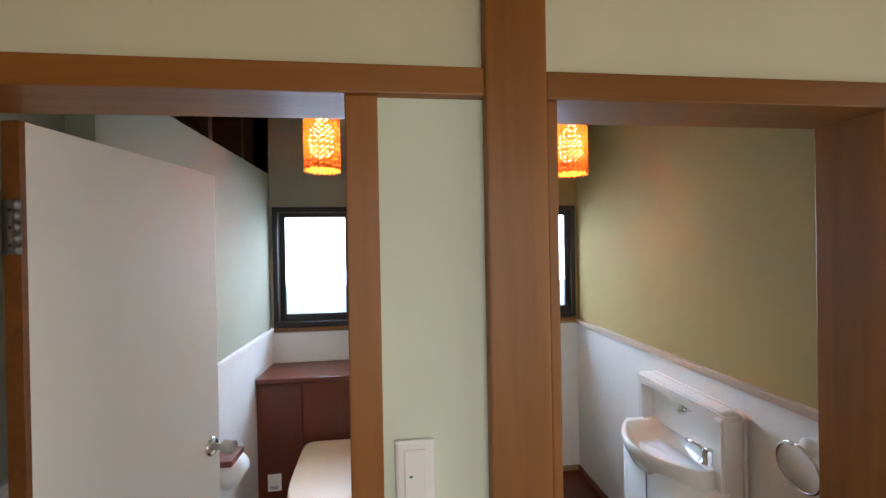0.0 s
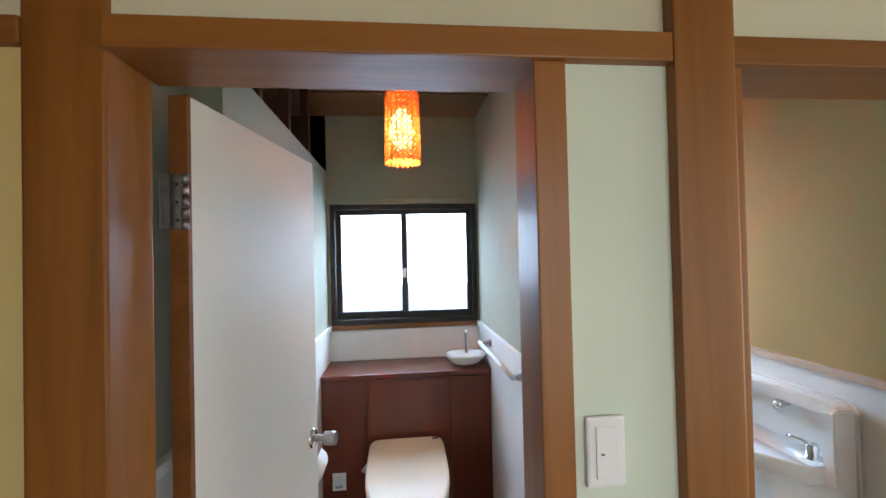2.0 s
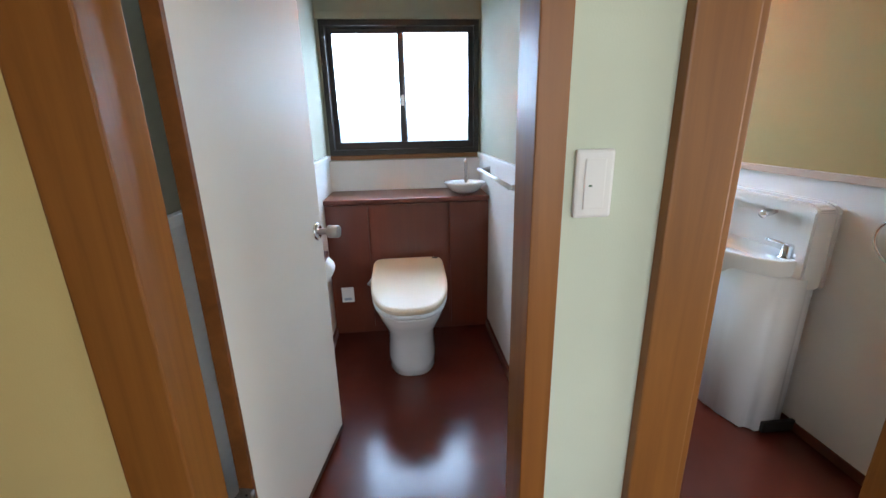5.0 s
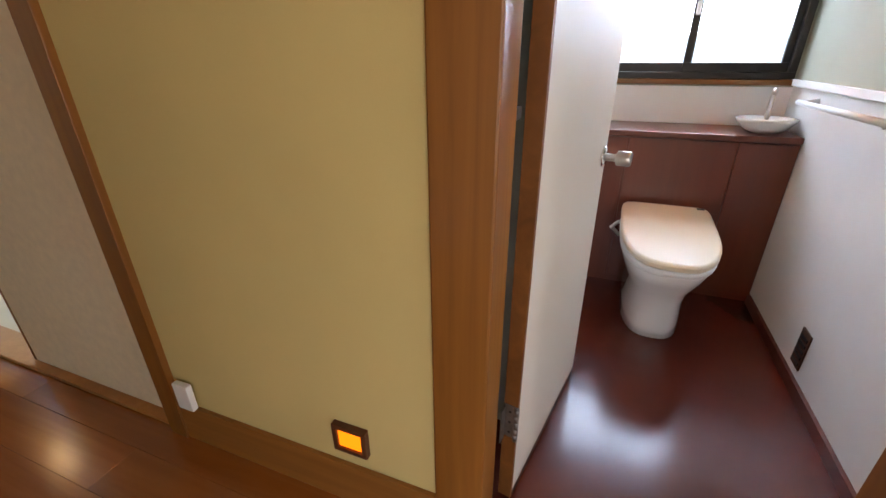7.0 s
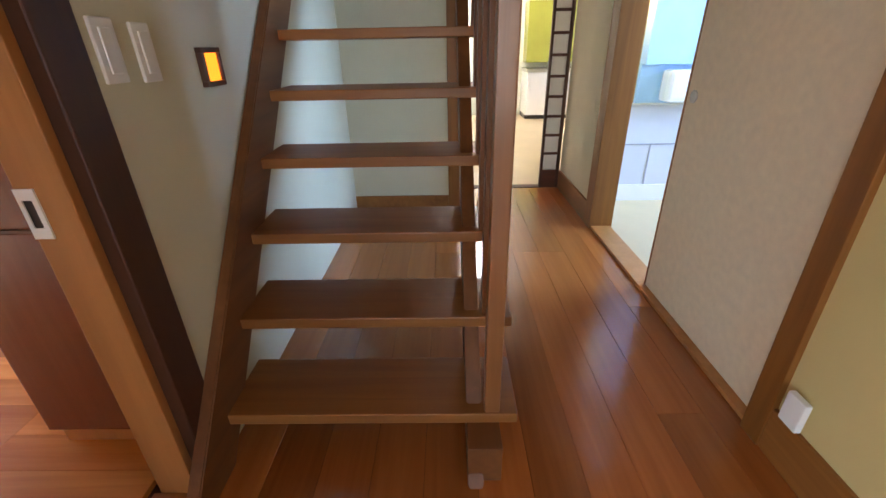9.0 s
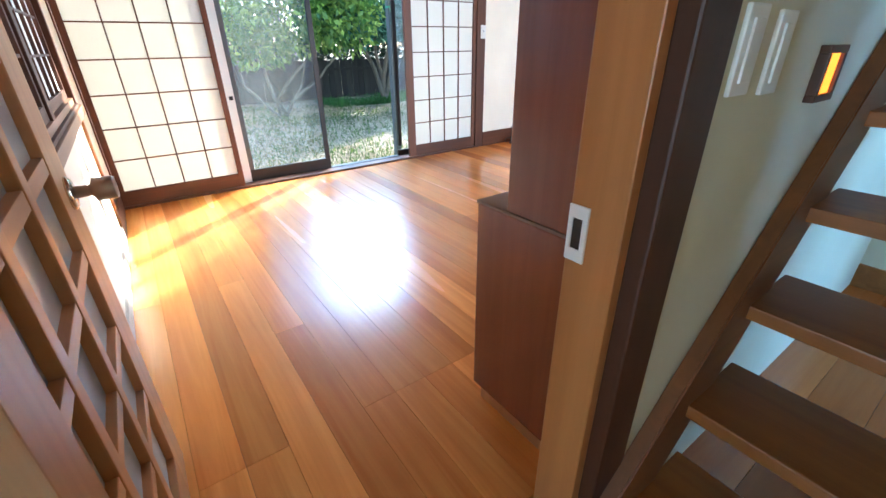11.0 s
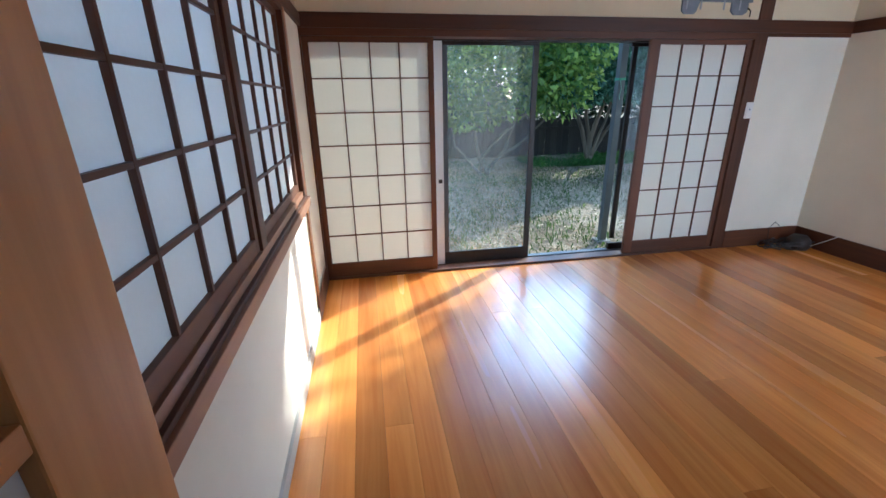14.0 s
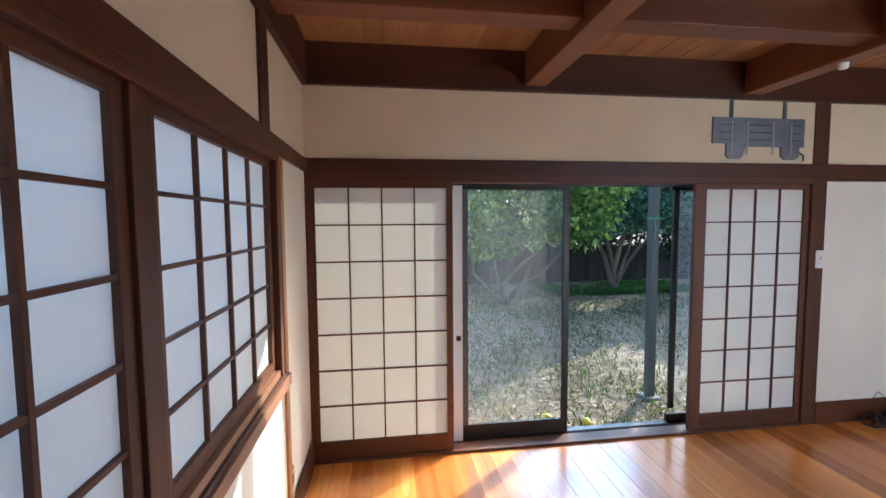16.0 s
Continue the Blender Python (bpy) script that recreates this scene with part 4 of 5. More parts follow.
slab("top_rail", DX0, DX1, -2.335, -1.83, 1.66, 1.77, DOORWOOD_Y, gl, .003)
slab("bottom_rail", DX0, DX1, -2.335, -1.83, .012, .16, DOORWOOD_Y, gl, .003)
for y in (-2.12, -1.92):
    slab("muntin", DX0, DX1, y - .019, y + .019, .16, 1.66, DOORWOOD_Z, gl, .003)
for i in range(8):
    zz = .38 + .1825 * i
    if zz < 1.6:
        for y0, y1 in ((-2.335, -2.139), (-2.101, -1.939), (-1.901, -1.83)):
            slab("bar", DX0 + .002, DX1 - .002, y0, y1, zz - .015, zz + .015, DOORWOOD_Y, gl, .002)
for y0, y1 in ((-2.335, -2.139), (-2.101, -1.939), (-1.901, -1.83)):
    g = slab("pane", -1.044, -1.040, y0 + .001, y1 - .001, .161, 1.659, DOORGLASS, gl, 0)
    g.visible_shadow = False
knob(gl, DX0, -2.43, .85, (-1, 0, 0), .030)
knob(gl, DX1, -2.43, .85, (1, 0, 0), .022)
for zz in (.25, 1.5):
    slab("hinge", DX1 - .004, DX1 + .02, -1.725, -1.722, zz, zz + .1, STEEL, gl, .001)

ac = thing("mounting_plate", "galvanised air conditioner mounting plate fixed high on the wall", "mounting plate")
AY0, AY1 = RY0 + .001, RY0 + .014
b = bmesh.new()
out = [(-3.66, 2.225), (-4.37, 2.225), (-4.37, 2.03), (-4.335, 2.03), (-4.335, 1.965), (-4.30, 1.945), (-4.22, 1.945), (-4.19, 1.97), (-4.19, 2.03), (-3.91, 2.03), (-3.89, 1.965), (-3.87, 1.945), (-3.79, 1.945), (-3.765, 1.965), (-3.765, 2.05), (-3.66, 2.05)]
add_prism(b, out, "y", AY0, AY1)
part("plate", b, ZINC, ac)
for x in (-3.80, -3.92, -4.12, -4.26):
    slab("rib", x - .006, x + .006, AY1, AY1 + .004, 1.975, 2.20, plain("pale_zinc", (.42, .44, .47), .4, .6), ac, .001)
for z in (2.07, 2.12, 2.17):
    for x0, x1 in ((-3.72, -3.82), (-3.94, -4.10), (-4.28, -4.34)):
        slab("slot", x1, x0, AY1, AY1 + .003, z, z + .01, ALU_GREY, ac, 0)
for x in (-3.80, -4.215):
    slab("hanger_strap", x - .014, x + .014, AY0, AY0 + .006, 2.225, 2.345, ALU_GREY, ac, 0)
pc = thing("pipe_cap", "white round pipe cap with a dark cable end on the wall", "pipe cap")
part("cap", add_lathe(bmesh.new(), [(.04, 0), (.04, .016), (.03, .024)], 20, pose(-4.305, RY0, 1.985, 90)), PLASTIC, pc, "", True)
part("cable", add_tube(bmesh.new(), [(-4.33, RY0 + .02, 1.99), (-4.345, RY0 + .035, 1.97), (-4.35, RY0 + .03, 1.93)], .005, 6), ALU, pc, "", True)
rs = thing("light_switch", "white plastic switch on the brown post", "switch")
slab("plate", -4.578, -4.51, RY0 + .012, RY0 + .02, 1.17, 1.30, PLASTIC, rs, .003)
slab("rocker", -4.562, -4.527, RY0 + .02, RY0 + .024, 1.19, 1.28, PLASTIC, rs, .002)
slab("mark", -4.548, -4.54, RY0 + .0241, RY0 + .0245, 1.235, 1.25, plain("blue_mark", (.05, .09, .2), .5), rs, 0)
po = thing("power_outlet", "white double power outlet beside the post", "outlet")
slab("plate", RX0, RX0 + .008, -4.335, -4.265, .185, .305, PLASTIC, po, .003)
for z in (.215, .26):
    slab("socket", RX0 + .008, RX0 + .0095, -4.315, -4.285, z, z + .02, ALU_GREY, po, 0)
ot = thing("wall_outlet", "small beige outlet low on the window wall", "outlet")
slab("plate", RX1 - .008, RX1, -4.70, -4.64, .20, .31, plain("beige_plastic", (.5, .44, .34), .5), ot, .002)
slab("socket", RX1 - .0095, RX1 - .008, -4.685, -4.655, .235, .275, ALU, ot, 0)

random.seed(4)
DARKCABLE = plain("dark_cable", (.03, .024, .022), .5)
for k in range(3):
    cbz = thing("cable_coil", "dark cable bundle lying on the floor in the corner", "cable", "cables in the corner")
    b = bmesh.new()
    cx, cy = -5.02 - .1 * k, RY0 + .14 + .02 * k
    for j in range(4):
        r1, r2, z = .07 + random.random() * .10, .045 + random.random() * .06, .008 + .014 * j + .02 * (k == 1)
        ph0 = random.random() * 6
        add_tube(b, [(cx + r1 * math.cos(q + ph0), cy + r2 * math.sin(q + ph0), z + .01 * math.sin(3 * q) + .012) for q in (i * 2 * math.pi / 22 for i in range(21))], .006, 6)
    part("cable", b, DARKCABLE, cbz, "", True)
tvb = thing("cable_box", "rounded dark box among the cables in the corner", "box")
part("shell", add_lathe(bmesh.new(), [(.08, 0), (.098, .03), (.094, .085), (.06, .125)], 20, pose(-5.24, RY0 + .17, .002)), DARKCABLE, tvb, "", True)
wr = thing("loose_wire", "thin loose wires rising from the cable bundle", "wire")
part("wire", add_tube(bmesh.new(), [(-4.98, RY0 + .1, .03), (-5.00, RY0 + .06, .18), (-5.08, RY0 + .04, .23), (-5.16, RY0 + .06, .16)], .003, 5), DARKCABLE, wr, "", True)
part("wire", add_tube(bmesh.new(), [(-5.26, RY0 + .25, .04), (-5.32, RY0 + .34, .12), (-5.35, RY0 + .42, .19)], .003, 5), PLASTIC, wr, "", True)

# ---- washroom seen through the half-open sliding door ----
LAV = plain("lavender_panelling", (.62, .63, .70), .4, vary=.03)
structure(slab("floor_washroom", -4.2, -1.9, .12, 2.1, -.05, .004, KITCHEN_FLOOR, bevel=0), "pale wood-look washroom floor", "floor")
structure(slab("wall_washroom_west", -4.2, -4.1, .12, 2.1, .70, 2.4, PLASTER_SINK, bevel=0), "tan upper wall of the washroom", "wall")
structure(slab("panelling_washroom_west", -4.2, -4.09, .12, 2.1, .004, .70, LAV, bevel=0), "pale lavender panelling of the washroom", "panelling")
JOINT = plain("panel_joint_grey", (.34, .35, .42), .6)
structure(slab("baseboard_washroom", -4.09, -4.08, .12, 2.1, .004, .13, PANEL_WHITE), "white washroom baseboard", "baseboard")
structure(slab("trim_washroom", -4.09, -4.084, .12, 2.1, .425, .433, JOINT, bevel=0), "grey joint in the washroom panelling", "trim")
structure(slab("trim_washroom_top", -4.10, -4.078, .12, 2.1, .70, .715, PANEL_WHITE), "white cap on the washroom panelling", "trim")
for i, y in enumerate((.53, 1.05)):
    structure(slab("trim_washroom_upright", -4.09, -4.084, y, y + .008, .13, .425, JOINT, bevel=0), "grey joint in the washroom panelling", "trim")
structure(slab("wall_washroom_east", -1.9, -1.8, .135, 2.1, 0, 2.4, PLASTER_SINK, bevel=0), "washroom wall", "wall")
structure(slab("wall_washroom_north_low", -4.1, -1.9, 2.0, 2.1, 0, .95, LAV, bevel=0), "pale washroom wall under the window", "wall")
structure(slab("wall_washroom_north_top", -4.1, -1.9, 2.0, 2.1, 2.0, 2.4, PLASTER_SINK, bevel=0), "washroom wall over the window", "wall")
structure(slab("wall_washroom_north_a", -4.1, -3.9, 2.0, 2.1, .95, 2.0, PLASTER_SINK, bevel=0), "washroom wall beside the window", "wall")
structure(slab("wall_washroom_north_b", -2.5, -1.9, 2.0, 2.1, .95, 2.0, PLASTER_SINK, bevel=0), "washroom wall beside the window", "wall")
structure(slab("ceiling_washroom", -4.2, -1.8, .12, 2.1, 2.4, 2.45, PANEL_WHITE, bevel=0), "white washroom ceiling", "ceiling")
vn = thing("vanity_unit", "washroom vanity with a mirror cabinet, reflected sky painted in blue", "vanity")
# blue of the reflected sky is put into the mirror and splashback colours
slab("mirror_cabinet", -4.099, -4.0, .36, 1.15, .96, 1.95, plain("pale_blue_door", (.42, .66, .92), .2), vn, .004)
slab("splashback", -4.099, -4.06, .36, 1.15, .716, .96, plain("pale_blue_laminate", (.42, .66, .92), .25), vn, .003)
slab("basin", -4.06, -3.93, .50, 1.12, .73, .93, CERAMIC, vn, .03, "white ceramic basin")
part("tap", add_tube(bmesh.new(), [(-4.02, .68, .92), (-4.02, .68, 1.0), (-3.98, .68, 1.02), (-3.94, .68, .99)], .012, 10), CHROME, vn, "chrome tap", True)
wl = thing("wall_lamp", "small warm round wall lamp in the washroom", "lamp")
part("mount", add_lathe(bmesh.new(), [(.04, 0), (.04, .02)], 18, pose(-4.098, .27, 1.42, 0, 90)), PLASTIC, wl)
part("globe", add_lathe(bmesh.new(), [(.02, .0), (.05, .03), (.06, .06), (.045, .1), (.02, .118)], 20, pose(-4.078, .27, 1.42, 0, 90)), glowing("warm_globe", (1, .72, .35), 9), wl, "glowing globe", True)

# ---- kitchen seen at the end of the hall ----
structure(slab("floor_kitchen", -8.7, -4.53, -1.6, 1.9, -.05, -.004, KITCHEN_FLOOR, bevel=0), "pale yellowish kitchen floor", "floor")
KW = plaster("kitchen_plaster", (.72, .74, .62))
structure(slab("wall_kitchen_west", -8.7, -8.6, -1.6, 1.9, 0, 2.4, KW, bevel=0), "pale green-white kitchen wall", "wall")
structure(slab("baseboard_kitchen", -8.6, -8.585, -1.5, .3, 0, .06, KW), "pale kitchen baseboard", "baseboard")
structure(slab("wall_kitchen_south", -8.6, -5.42, -1.6, -1.5, 0, 2.4, KW, bevel=0), "kitchen wall", "wall")
structure(slab("wall_kitchen_east", -4.53, -4.45, -1.6, -.93, 0, 2.4, KW, bevel=0), "kitchen wall", "wall")
structure(slab("wall_kitchen_east_b", -4.53, -4.45, .12, 1.9, 0, 2.4, KW, bevel=0), "kitchen wall", "wall")
structure(slab("wall_kitchen_over", -4.53, -4.45, -.93, .12, 1.8, 2.45, PLASTER_HALL, bevel=0), "wall over the kitchen doorway", "wall")
structure(slab("wall_kitchen_north_a", -8.6, -7.6, 1.8, 1.9, 0, 2.4, KW, bevel=0), "kitchen wall", "wall")
structure(slab("wall_kitchen_north_b", -5.2, -4.53, 1.8, 1.9, 0, 2.4, KW, bevel=0), "kitchen wall", "wall")
structure(slab("wall_kitchen_north_c", -7.6, -5.2, 1.8, 1.9, 0, 1.0, KW, bevel=0), "kitchen wall under an assumed, unseen window", "wall")
structure(slab("wall_kitchen_north_d", -7.6, -5.2, 1.8, 1.9, 2.2, 2.4, KW, bevel=0), "kitchen wall over an assumed, unseen window", "wall")
structure(slab("ceiling_kitchen", -8.7, -4.45, -1.6, 1.9, 2.4, 2.45, PANEL_WHITE, bevel=0), "white kitchen ceiling", "ceiling")
LIME = plain("lime_laminate", (.34, .34, .05), .3)
for i in range(3):
    t = thing("wall_cabinet", "yellow-green glossy kitchen wall panel cabinet", "cabinet", "lime kitchen cabinets")
    slab("body", -8.58, -8.25, .32 + .5 * i, .81 + .5 * i, .83, 1.68, LIME, t, .004)
    t = thing("base_cabinet", "white kitchen base cabinet", "cabinet", "white base cabinets")
    slab("body", -8.58, -8.06, .32 + .5 * i, .81 + .5 * i, .06, .70, PLASTIC, t, .004)
    slab("drawer_front", -8.06, -8.045, .33 + .5 * i, .80 + .5 * i, .56, .69, PLASTIC, t, .003)
    slab("kick", -8.58, -8.10, .32 + .5 * i, .81 + .5 * i, -.004, .06, ALU, t, 0)
wt = thing("worktop", "grey steel kitchen worktop", "worktop")
slab("slab", -8.58, -8.03, .30, 1.79, .7005, .75, STEEL, wt, .004)
ldr = thing("lattice_door", "black lattice sliding door with white frosted panes, slid open", "door")
slab("stile", -4.445, -4.415, -.175, -.155, .01, 1.77, DARK_Z, ldr, .002)
slab("stile", -4.445, -4.415, -.045, -.02, .01, 1.77, DARK_Z, ldr, .002)
for i in range(12):
    slab("bar", -4.443, -4.417, -.155, -.045, .14 + .145 * i - (0.0 if i else .13), .16 + .145 * i, DARK_Y, ldr, .001)
slab("pane", -4.433, -4.429, -.155, -.045, .15, 1.76, PAPER, ldr, 0)

kl = thing("ceiling_lamp", "round white kitchen ceiling lamp, lit", "lamp")
part("base", add_lathe(bmesh.new(), [(.22, -.02), (.22, 0)], 28, pose(-7.65, -.36, 2.4)), PLASTIC, kl)
part("shade", add_lathe(bmesh.new(), [(.12, -.08), (.19, -.065), (.21, -.02)], 28, pose(-7.65, -.36, 2.4)), glowing("lamp_shade", (1, .97, .9), 22), kl, "glowing white shade", True)

# ---- garden ----
GZ = -.35
random.seed(8)
SOIL, snt, sbs = material("dry_lawn")
n1 = node(snt, "TexNoise", Scale=.9, Detail=8, Roughness=.7)
snt.links.new(coords(snt, shift=False), n1.inputs["Vector"])
snt.links.new(ramp(snt, n1.outputs[0], [(.30, (.07, .065, .03)), (.44, (.19, .15, .085)), (.54, (.32, .255, .165)), (.7, (.46, .38, .26))]), sbs.inputs["Base Color"])
n2 = node(snt, "TexNoise", Scale=45, Detail=6)
snt.links.new(coords(snt, shift=False), n2.inputs["Vector"])
bump(snt, sbs, n2.outputs[0], .8, .03)
sbs.inputs["Roughness"].default_value = .95
structure(part("ground", add_box(bmesh.new(), -900, 900, -900, 2.0, GZ - .3, GZ), SOIL), "patchy dry lawn and leaf litter", "ground")
structure(part("ground_north", add_box(bmesh.new(), -900, 900, 7.0, 900, GZ - .3, GZ), SOIL), "ground behind the house", "ground")


def leaf_material(name, a, b, gloss=.35, thin=.3):
    m, nt, bs = material(name)
    gi = nt.nodes.new("ShaderNodeNewGeometry")
    mid = tuple(p * .7 + q * .3 for p, q in zip(a, b))
    tone = ramp(nt, gi.outputs["Random Per Island"], [(0, a), (.6, mid), (.85, tuple((p + q) / 2 for p, q in zip(a, b))), (1, b)])
    nt.links.new(tone, bs.inputs["Base Color"])
    bs.inputs["Roughness"].default_value = gloss
    tr = nt.nodes.new("ShaderNodeBsdfTranslucent")
    nt.links.new(tone, tr.inputs[0])
    mx = nt.nodes.new("ShaderNodeMixShader")
    mx.inputs[0].default_value = thin
    nt.links.new(bs.outputs[0], mx.inputs[1])
    nt.links.new(tr.outputs[0], mx.inputs[2])
    nt.links.new(mx.outputs[0], nt.nodes["Material Output"].inputs[0])
    return m


BARK = wood("grey_bark", (.10, .085, .065), (.26, .22, .17), "z", .85, 0, .1, .5, .5)
LEAF_DARK = leaf_material("camellia_leaves", (.028, .085, .05), (.24, .46, .31), .08, .2)
LEAF_LIGHT = leaf_material("citrus_leaves", (.075, .17, .04), (.64, .80, .18), .10, .55)
LEAF_HEDGE = leaf_material("hedge_leaves", (.010, .022, .010), (.035, .06, .024), .4)


def leaves(clumps, count, size, rng, flat=.0):
    """Folded leaves scattered through ellipsoid clumps: (centre, radii)."""
    vs, fs = [], []
    per = [c[1][0] * c[1][1] * c[1][2] for c in clumps]
    tot = sum(per)
    for (c, r), wgt in zip(clumps, per):
        k = max(10, int(count * wgt / tot))
        d = rng.normal(size=(k, 3))
        d /= np.linalg.norm(d, axis=1)[:, None]
        rad = .45 + .6 * rng.random(k) ** .6
        pos = np.array(c) + d * rad[:, None] * np.array(r)
        for p, out in zip(pos, d):
            ax = Vector(rng.normal(size=3) * .6 + out * .6 + np.array((0, 0, -.35))).normalized()
            side = ax.cross(Vector(rng.normal(size=3))).normalized()
            up = ax.cross(side)
            L = size * (.7 + .6 * rng.random())
            W = L * .27
            p = Vector(p)
            i = len(vs)
            vs += [p, p + ax * L * .45 + side * W - up * W * .25, p + ax * L, p + ax * L * .45 - side * W - up * W * .25, p + ax * L * .5]
            fs += [(i, i + 1, i + 4), (i + 1, i + 2, i + 4), (i + 2, i + 3, i + 4), (i + 3, i, i + 4)]
    return vs, fs


def tree(name, label, base, limbs, clumps, count, size, mat, seed, r0=.12):
    rng = np.random.default_rng(seed)
    t = thing(name, label, "tree")
    b = bmesh.new()
    for pts, ra, rb in limbs:
        m = len(pts)
        fine = []
        for i in range(m - 1):
            for s in range(4):
                q = Vector(pts[i]).lerp(Vector(pts[i + 1]), s / 4)
                fine.append(Vector(base) + q + Vector(rng.normal(size=3)) * .012)
        fine.append(Vector(base) + Vector(pts[-1]))
        add_tube(b, fine, [ra + (rb - ra) * i / (len(fine) - 1) for i in range(len(fine))], 9)
    part("trunk", b, BARK, t, "", True)
    vs, fs = leaves([(np.array(base) + np.array(c), r) for c, r in clumps], count, size, rng)
    me = bpy.data.meshes.new("crown")
    me.from_pydata([tuple(v) for v in vs], [], fs)
    me.materials.append(mat)
    cr = new("crown", me)
    cr.parent = t
    return t


tree("camellia_tree", "rounded dark-leaved camellia tree with several pale trunks", (-7.3, -12.7, GZ),
     [([(0, 0, 0), (.03, 0, .55), (-.10, .05, 1.2), (-.5, .1, 2.2)], .085, .035), ([(.03, 0, .12), (.30, .05, .9), (.7, 0, 1.7), (.9, 0, 2.4)], .065, .03),
      ([(-.03, 0, .15), (-.35, .05, .8), (-.9, .1, 1.5), (-1.2, .1, 2.2)], .055, .025), ([(0, .02, .3), (.12, -.1, 1.3), (.2, -.1, 2.4)], .055, .03),
      ([(0, .05, .25), (-.2, .3, 1.1), (-.3, .5, 2.1)], .045, .02)],
     [((0, 0, 2.6), (1.9, 1.5, 1.0)), ((-1.2, .3, 2.3), (1.1, .9, .75)), ((1.3, .2, 2.4), (1.1, .9, .8)), ((0, .2, 3.6), (1.6, 1.3, .9)), ((-.3, .9, 2.1), (.9, .5, .5)), ((.9, .8, 1.9), (.7, .5, .45))],
     21000, .125, LEAF_DARK, 1)
tree("citrus_tree", "bushy citrus tree with bright leaves and bare grey lower branches", (-4.1, -11.6, GZ),
     [([(0, 0, 0), (.15, 0, .4), (-.35, .1, .95), (-1.0, .3, 1.6)], .06, .02), ([(0, 0, 0), (-.2, .05, .35), (-.75, .2, .75), (-1.3, .3, 1.3)], .05, .018),
      ([(.1, 0, .1), (.3, .1, .8), (.35, .15, 1.6)], .05, .02), ([(0, 0, .05), (-.35, .1, .5), (-.6, .2, 1.2)], .035, .015), ([(.1, 0, 0), (.75, 0, .7), (.9, 0, 1.5)], .035, .015)],
     [((-.2, .1, 2.2), (1.5, 1.1, .95)), ((-1.3, .6, 2.2), (.95, .8, .9)), ((.9, .3, 2.0), (.9, .8, .9)), ((-.3, .4, 3.2), (1.5, 1.1, .9)), ((-1.6, .9, 2.9), (.8, .7, .8)), ((.4, .5, 1.5), (.9, .5, .4))],
     8500, .15, LEAF_LIGHT, 2)
tree("garden_shrub", "tall dark evergreen shrub by the fence", (-10.6, -12.5, GZ),
     [([(0, 0, 0), (.05, 0, .8), (-.1, 0, 2.0)], .1, .04), ([(0, 0, .2), (.4, .1, .9), (.6, .2, 1.8)], .07, .03)],
     [((0, 0, 1.8), (1.5, 1.1, 1.2)), ((1.3, .3, 1.3), (.9, .8, .8)), ((-.8, .3, 2.6), (1.2, 1.0, .8))], 12000, .12, LEAF_HEDGE, 3)
tree("garden_shrub", "tall dark evergreen shrub by the fence", (-.6, -13.2, GZ),
     [([(0, 0, 0), (.05, 0, .8), (-.1, 0, 2.0)], .1, .04)],
     [((0, 0, 2.0), (1.9, 1.2, 1.6)), ((-1.6, .3, 1.7), (1.2, .8, 1.3))], 10000, .13, LEAF_HEDGE, 5)

# unseen tree, added where its crown keeps sun off the right shoji
tree("garden_tree", "unseen evergreen tree added to shade the garden side of the house", (-8.75, -8.9, GZ),
     [([(0, 0, 0), (.05, 0, 1.4), (-.1, .1, 3.0), (0, 0, 4.6)], .14, .05), ([(0, 0, 1.6), (.4, .2, 2.6), (.5, .3, 3.8)], .07, .03), ([(0, 0, 1.8), (-.4, -.2, 2.8), (-.6, -.2, 4.0)], .07, .03)],
     [((0, 0, 3.9), (.8, .8, 1.2)), ((-.6, .5, 3.2), (.7, .7, .9)), ((-.05, .05, 4.3), (.45, .45, .45)), ((-.1, .1, 5.0), (.7, .7, .6))], 5200, .13, LEAF_DARK, 7)

rng = np.random.default_rng(6)
hc = [((-14 + 1.15 * i, -15.6 + .3 * rng.random(), .9 + .4 * rng.random()), (1.0, .7, 1.4 + .4 * rng.random())) for i in range(17)]
vs, fs = leaves(hc, 26000, .16, rng)
me = bpy.data.meshes.new("far_hedge")
me.from_pydata([tuple(v) for v in vs], [], fs)
me.materials.append(LEAF_HEDGE)
tagged(new("far_hedge", me), "dense dark hedge behind the garden fence", "hedge", kind="stuff")
fe = thing("garden_fence", "dark weathered board fence at the end of the garden", "fence")
FENCE = wood("dark_fence_wood", (.025, .022, .02), (.06, .052, .046), "z", .8, 0, .2)
bd = mesh_of(add_box(bmesh.new(), 0, .185, -.01, .01, GZ, .72), "board", FENCE)
for i in range(84):
    o = new("board", bd)
    o.parent = fe
    o.location = (-15 + .195 * i, -14.6 + .01 * (i % 2), .03 * rng.random())
slab("rail", -15, 1.5, -14.585, -14.55, .45, .52, FENCE, fe, 0)
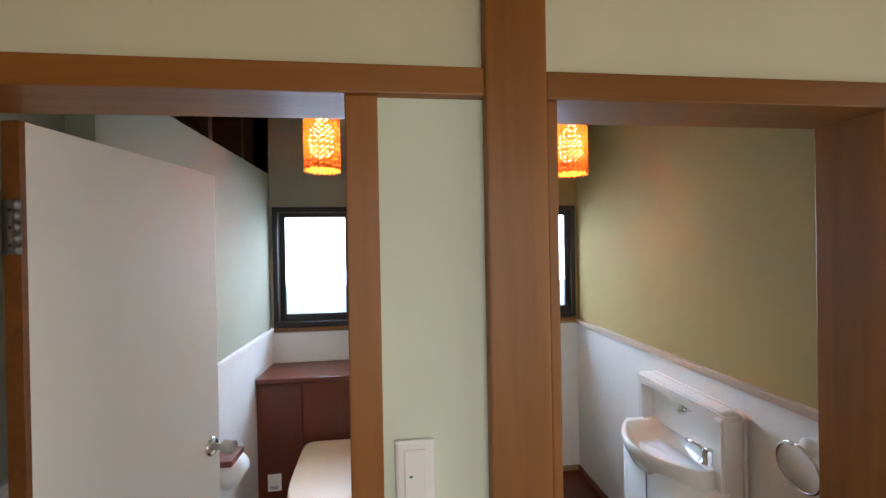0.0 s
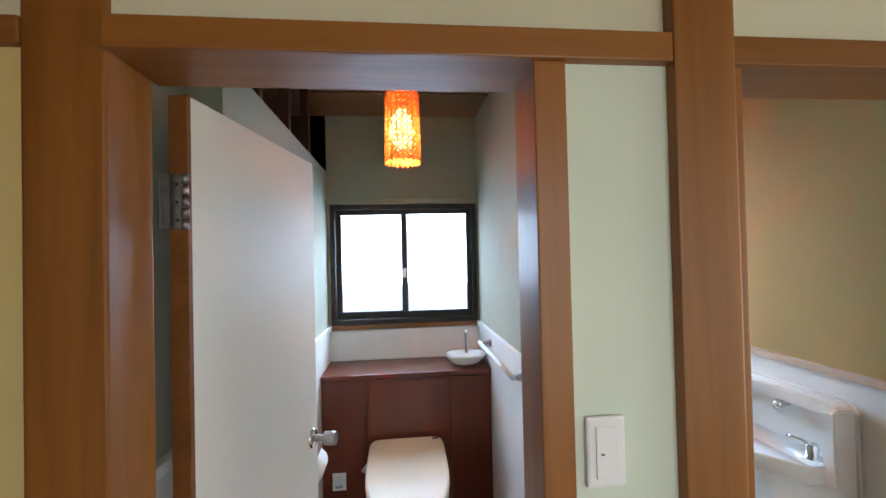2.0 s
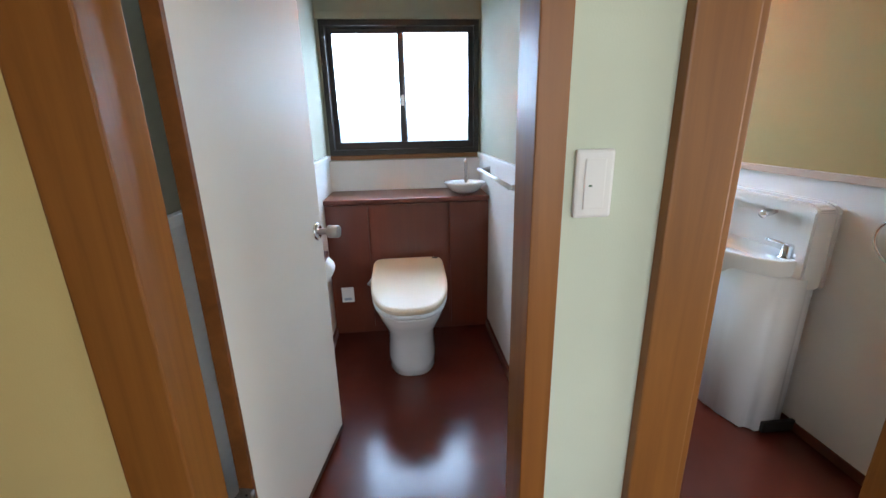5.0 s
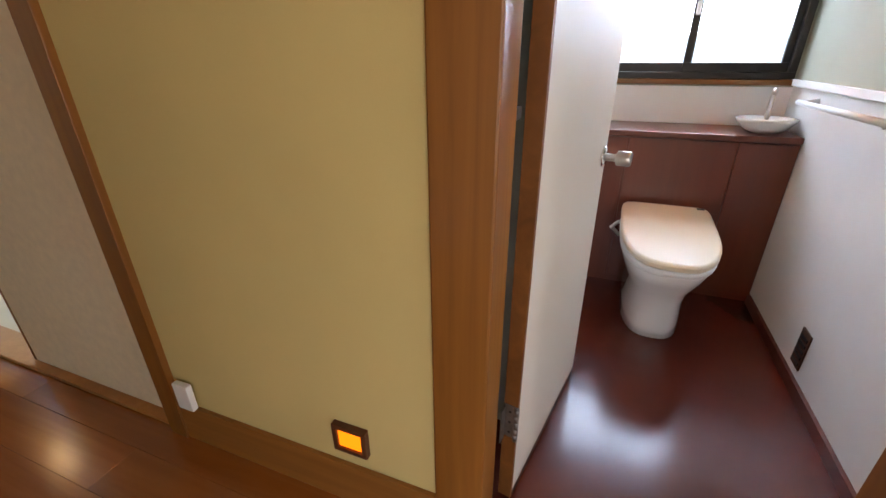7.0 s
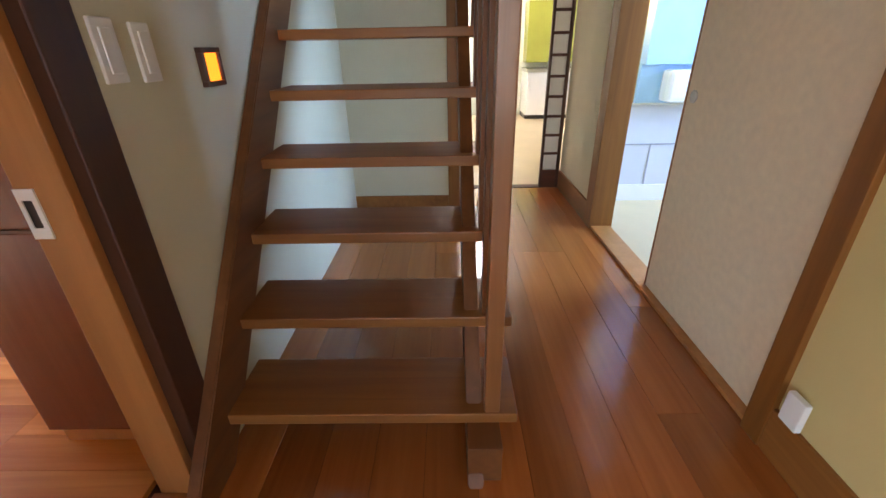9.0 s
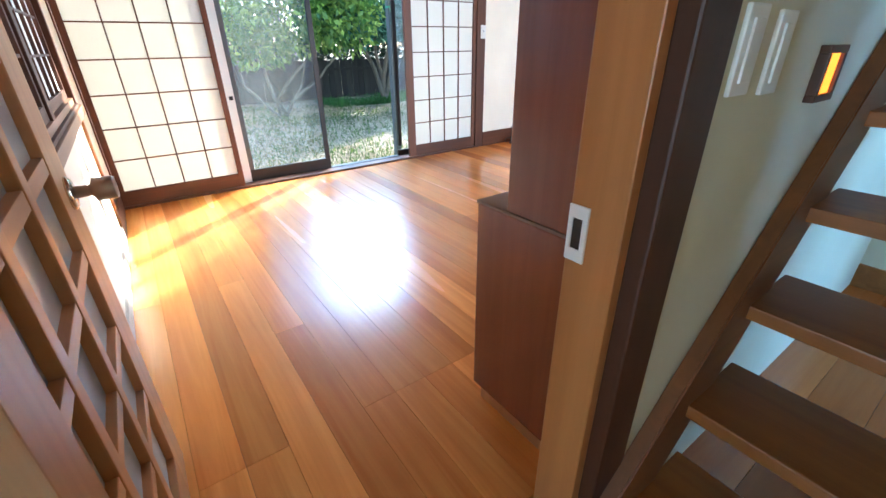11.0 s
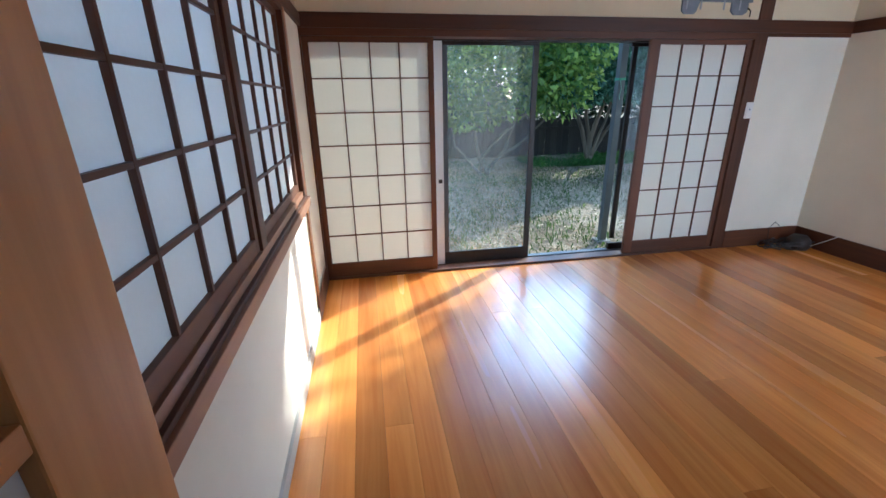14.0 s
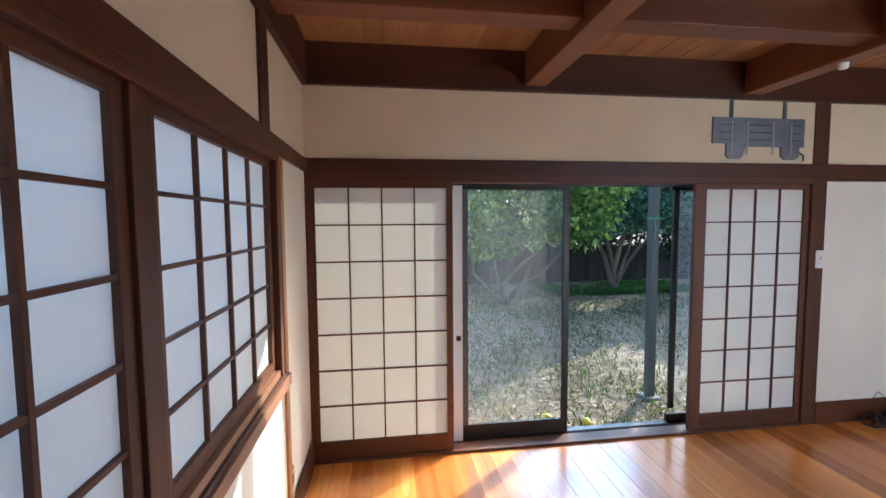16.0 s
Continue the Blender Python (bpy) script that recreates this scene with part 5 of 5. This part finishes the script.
# grass, straw and leaf litter
def tufts(name, label, mat, n, area, h, lean, seed, dens=None):
    r = np.random.default_rng(seed)
    vs, fs = [], []
    x0, x1, y0, y1 = area
    for _ in range(n):
        x, y = x0 + (x1 - x0) * r.random(), y1 + (y0 - y1) * r.random() ** 1.6
        if dens and noise.noise((x * .7, y * .7, seed)) + .7 * r.random() - .35 < dens:
            continue
        a = r.random() * 6.283
        hh = h * (.4 + r.random())
        dx, dy = math.cos(a), math.sin(a)
        w = .006 + .006 * r.random()
        l = lean * (.3 + r.random())
        i = len(vs)
        vs += [(x - dy * w, y + dx * w, GZ), (x + dy * w, y - dx * w, GZ), (x + dx * l * .5 + dy * w * .6, y + dy * l * .5 - dx * w * .6, GZ + hh * .75), (x + dx * l, y + dy * l, GZ + hh)]
        fs += [(i, i + 1, i + 2), (i, i + 2, i + 3)]
    me = bpy.data.meshes.new(name)
    me.from_pydata(vs, [], fs)
    me.materials.append(mat)
    return tagged(new(name, me), label, "grass", kind="stuff")


tufts("grass", "short patchy green garden grass", leaf_material("grass_blades", (.05, .10, .02), (.22, .26, .07), .6), 34000, (-12, .5, -14, -5.6), .07, .05, 11, -.02)
tufts("straw", "dry straw and cut grass lying on the lawn", leaf_material("straw_blades", (.36, .28, .18), (.78, .64, .45), .7), 52000, (-12, .5, -13, -5.7), .03, .13, 12, -.25)
tufts("ground_cover", "green plants under the camellia", leaf_material("ground_cover_leaves", (.04, .11, .02), (.11, .25, .05), .5), 7000, (-9.5, -5.6, -14.0, -12.3), .14, .1, 13, -.05)
pl = thing("steel_pole", "grey square steel pole with green tape and a string", "pole")
slab("shaft", -4.205, -4.128, -6.61, -6.53, GZ, 3.2, ALU_GREY, pl, .004)
slab("tape", -4.208, -4.125, -6.613, -6.527, 1.53, 1.555, plain("green_tape", (.08, .30, .18), .5), pl, 0, "green tape")
part("string", add_tube(bmesh.new(), [(-4.14, -6.522, 1.53), (-4.16, -6.516, 1.44), (-4.145, -6.52, 1.36), (-4.155, -6.52, 1.33)], .004, 5), plain("green_string", (.20, .40, .30), .6), pl, "", True)
slab("foot", -4.25, -4.08, -6.66, -6.48, GZ, GZ + .03, plain("concrete_foot", (.3, .29, .27), .9), pl, .01)
LEMON = plain("lemon_skin", (.75, .60, .06), .4, relief=.2)
for x, y, rz in ((-3.23, -6.10, 20), (-2.90, -6.24, 70)):
    part_m = pose(x, y, GZ + .035, 90, 0, rz)
    lm = part("lemon", add_lathe(bmesh.new(), [(.006, -.055), (.018, -.046), (.033, -.02), (.036, 0), (.032, .022), (.016, .044), (.006, .052)], 16, part_m), LEMON, None, "", True)
    tagged(lm, "fallen yellow citrus fruit on the grass", "fruit", "fallen fruit")
st = thing("garden_stone", "rough grey-brown garden stone by the hedge", "stone")
b = bmesh.new()
bmesh.ops.create_icosphere(b, subdivisions=3, radius=.38, matrix=pose(-9.8, -11.6, GZ + .2))
for v in b.verts:
    v.co += Vector((noise.noise(v.co * 3), noise.noise(v.co * 3 + Vector((7, 0, 0))), noise.noise(v.co * 3 + Vector((0, 9, 0))))) * .1
part("rock", b, plain("lichen_stone", (.22, .18, .13), .9, vary=.25, scale=12, relief=.4), st, "", True)
# eave over the garden side
structure(slab("roof_eave", RX0 - .6, .0, -6.3, -5.345, 2.62, 2.70, DARK_X, bevel=0), "dark eave over the garden door", "roof")

# ---- plank floors ----
random.seed(3)
plank_cache = {}


def plank(parent, x, y, z, lx, ly, mat):
    key = (round(lx, 3), round(ly, 3), mat.name)
    if key not in plank_cache:
        b = bmesh.new()
        add_box(b, 0, lx, 0, ly, -.02, 0)
        top = [e for e in b.edges if e.verts[0].co.z > -.001 and e.verts[1].co.z > -.001]
        bmesh.ops.bevel(b, geom=top, offset=.0007, segments=1, affect="EDGES")
        plank_cache[key] = mesh_of(b, "plank", mat)
    o = new("plank", plank_cache[key])
    o.parent = parent
    o.location = (x, y, z)


fr = bpy.data.objects["floor_room"]
PW = .1263
for i in range(36):
    y = -5.335
    k = 0
    y_end = RY1 - .03
    first = random.choice((.91, 1.82, 2.4, 3.0, 3.0, 3.0))
    while y < y_end - .02:
        ln = min(first if k == 0 else 3.0, y_end - y)
        plank(fr, RX1 - PW * (i + 1) + .0004, y, 0, PW - .0008, ln - .0008, FLOOR_Y)
        y += ln
        k += 1
fh = bpy.data.objects["floor_hall"]
HW = .1505
for i in range(11):
    x, k = 1.9, 0
    first = random.choice((.91, 1.2, 1.82, 2.4))
    while x > -4.44:
        ln = min(first if k == 0 else 2.73, x + 4.45)
        plank(fh, x - ln, -1.61 + HW * i - .002, 0, ln - .0008, HW - .0008, FLOOR_X)
        x -= ln
        k += 1
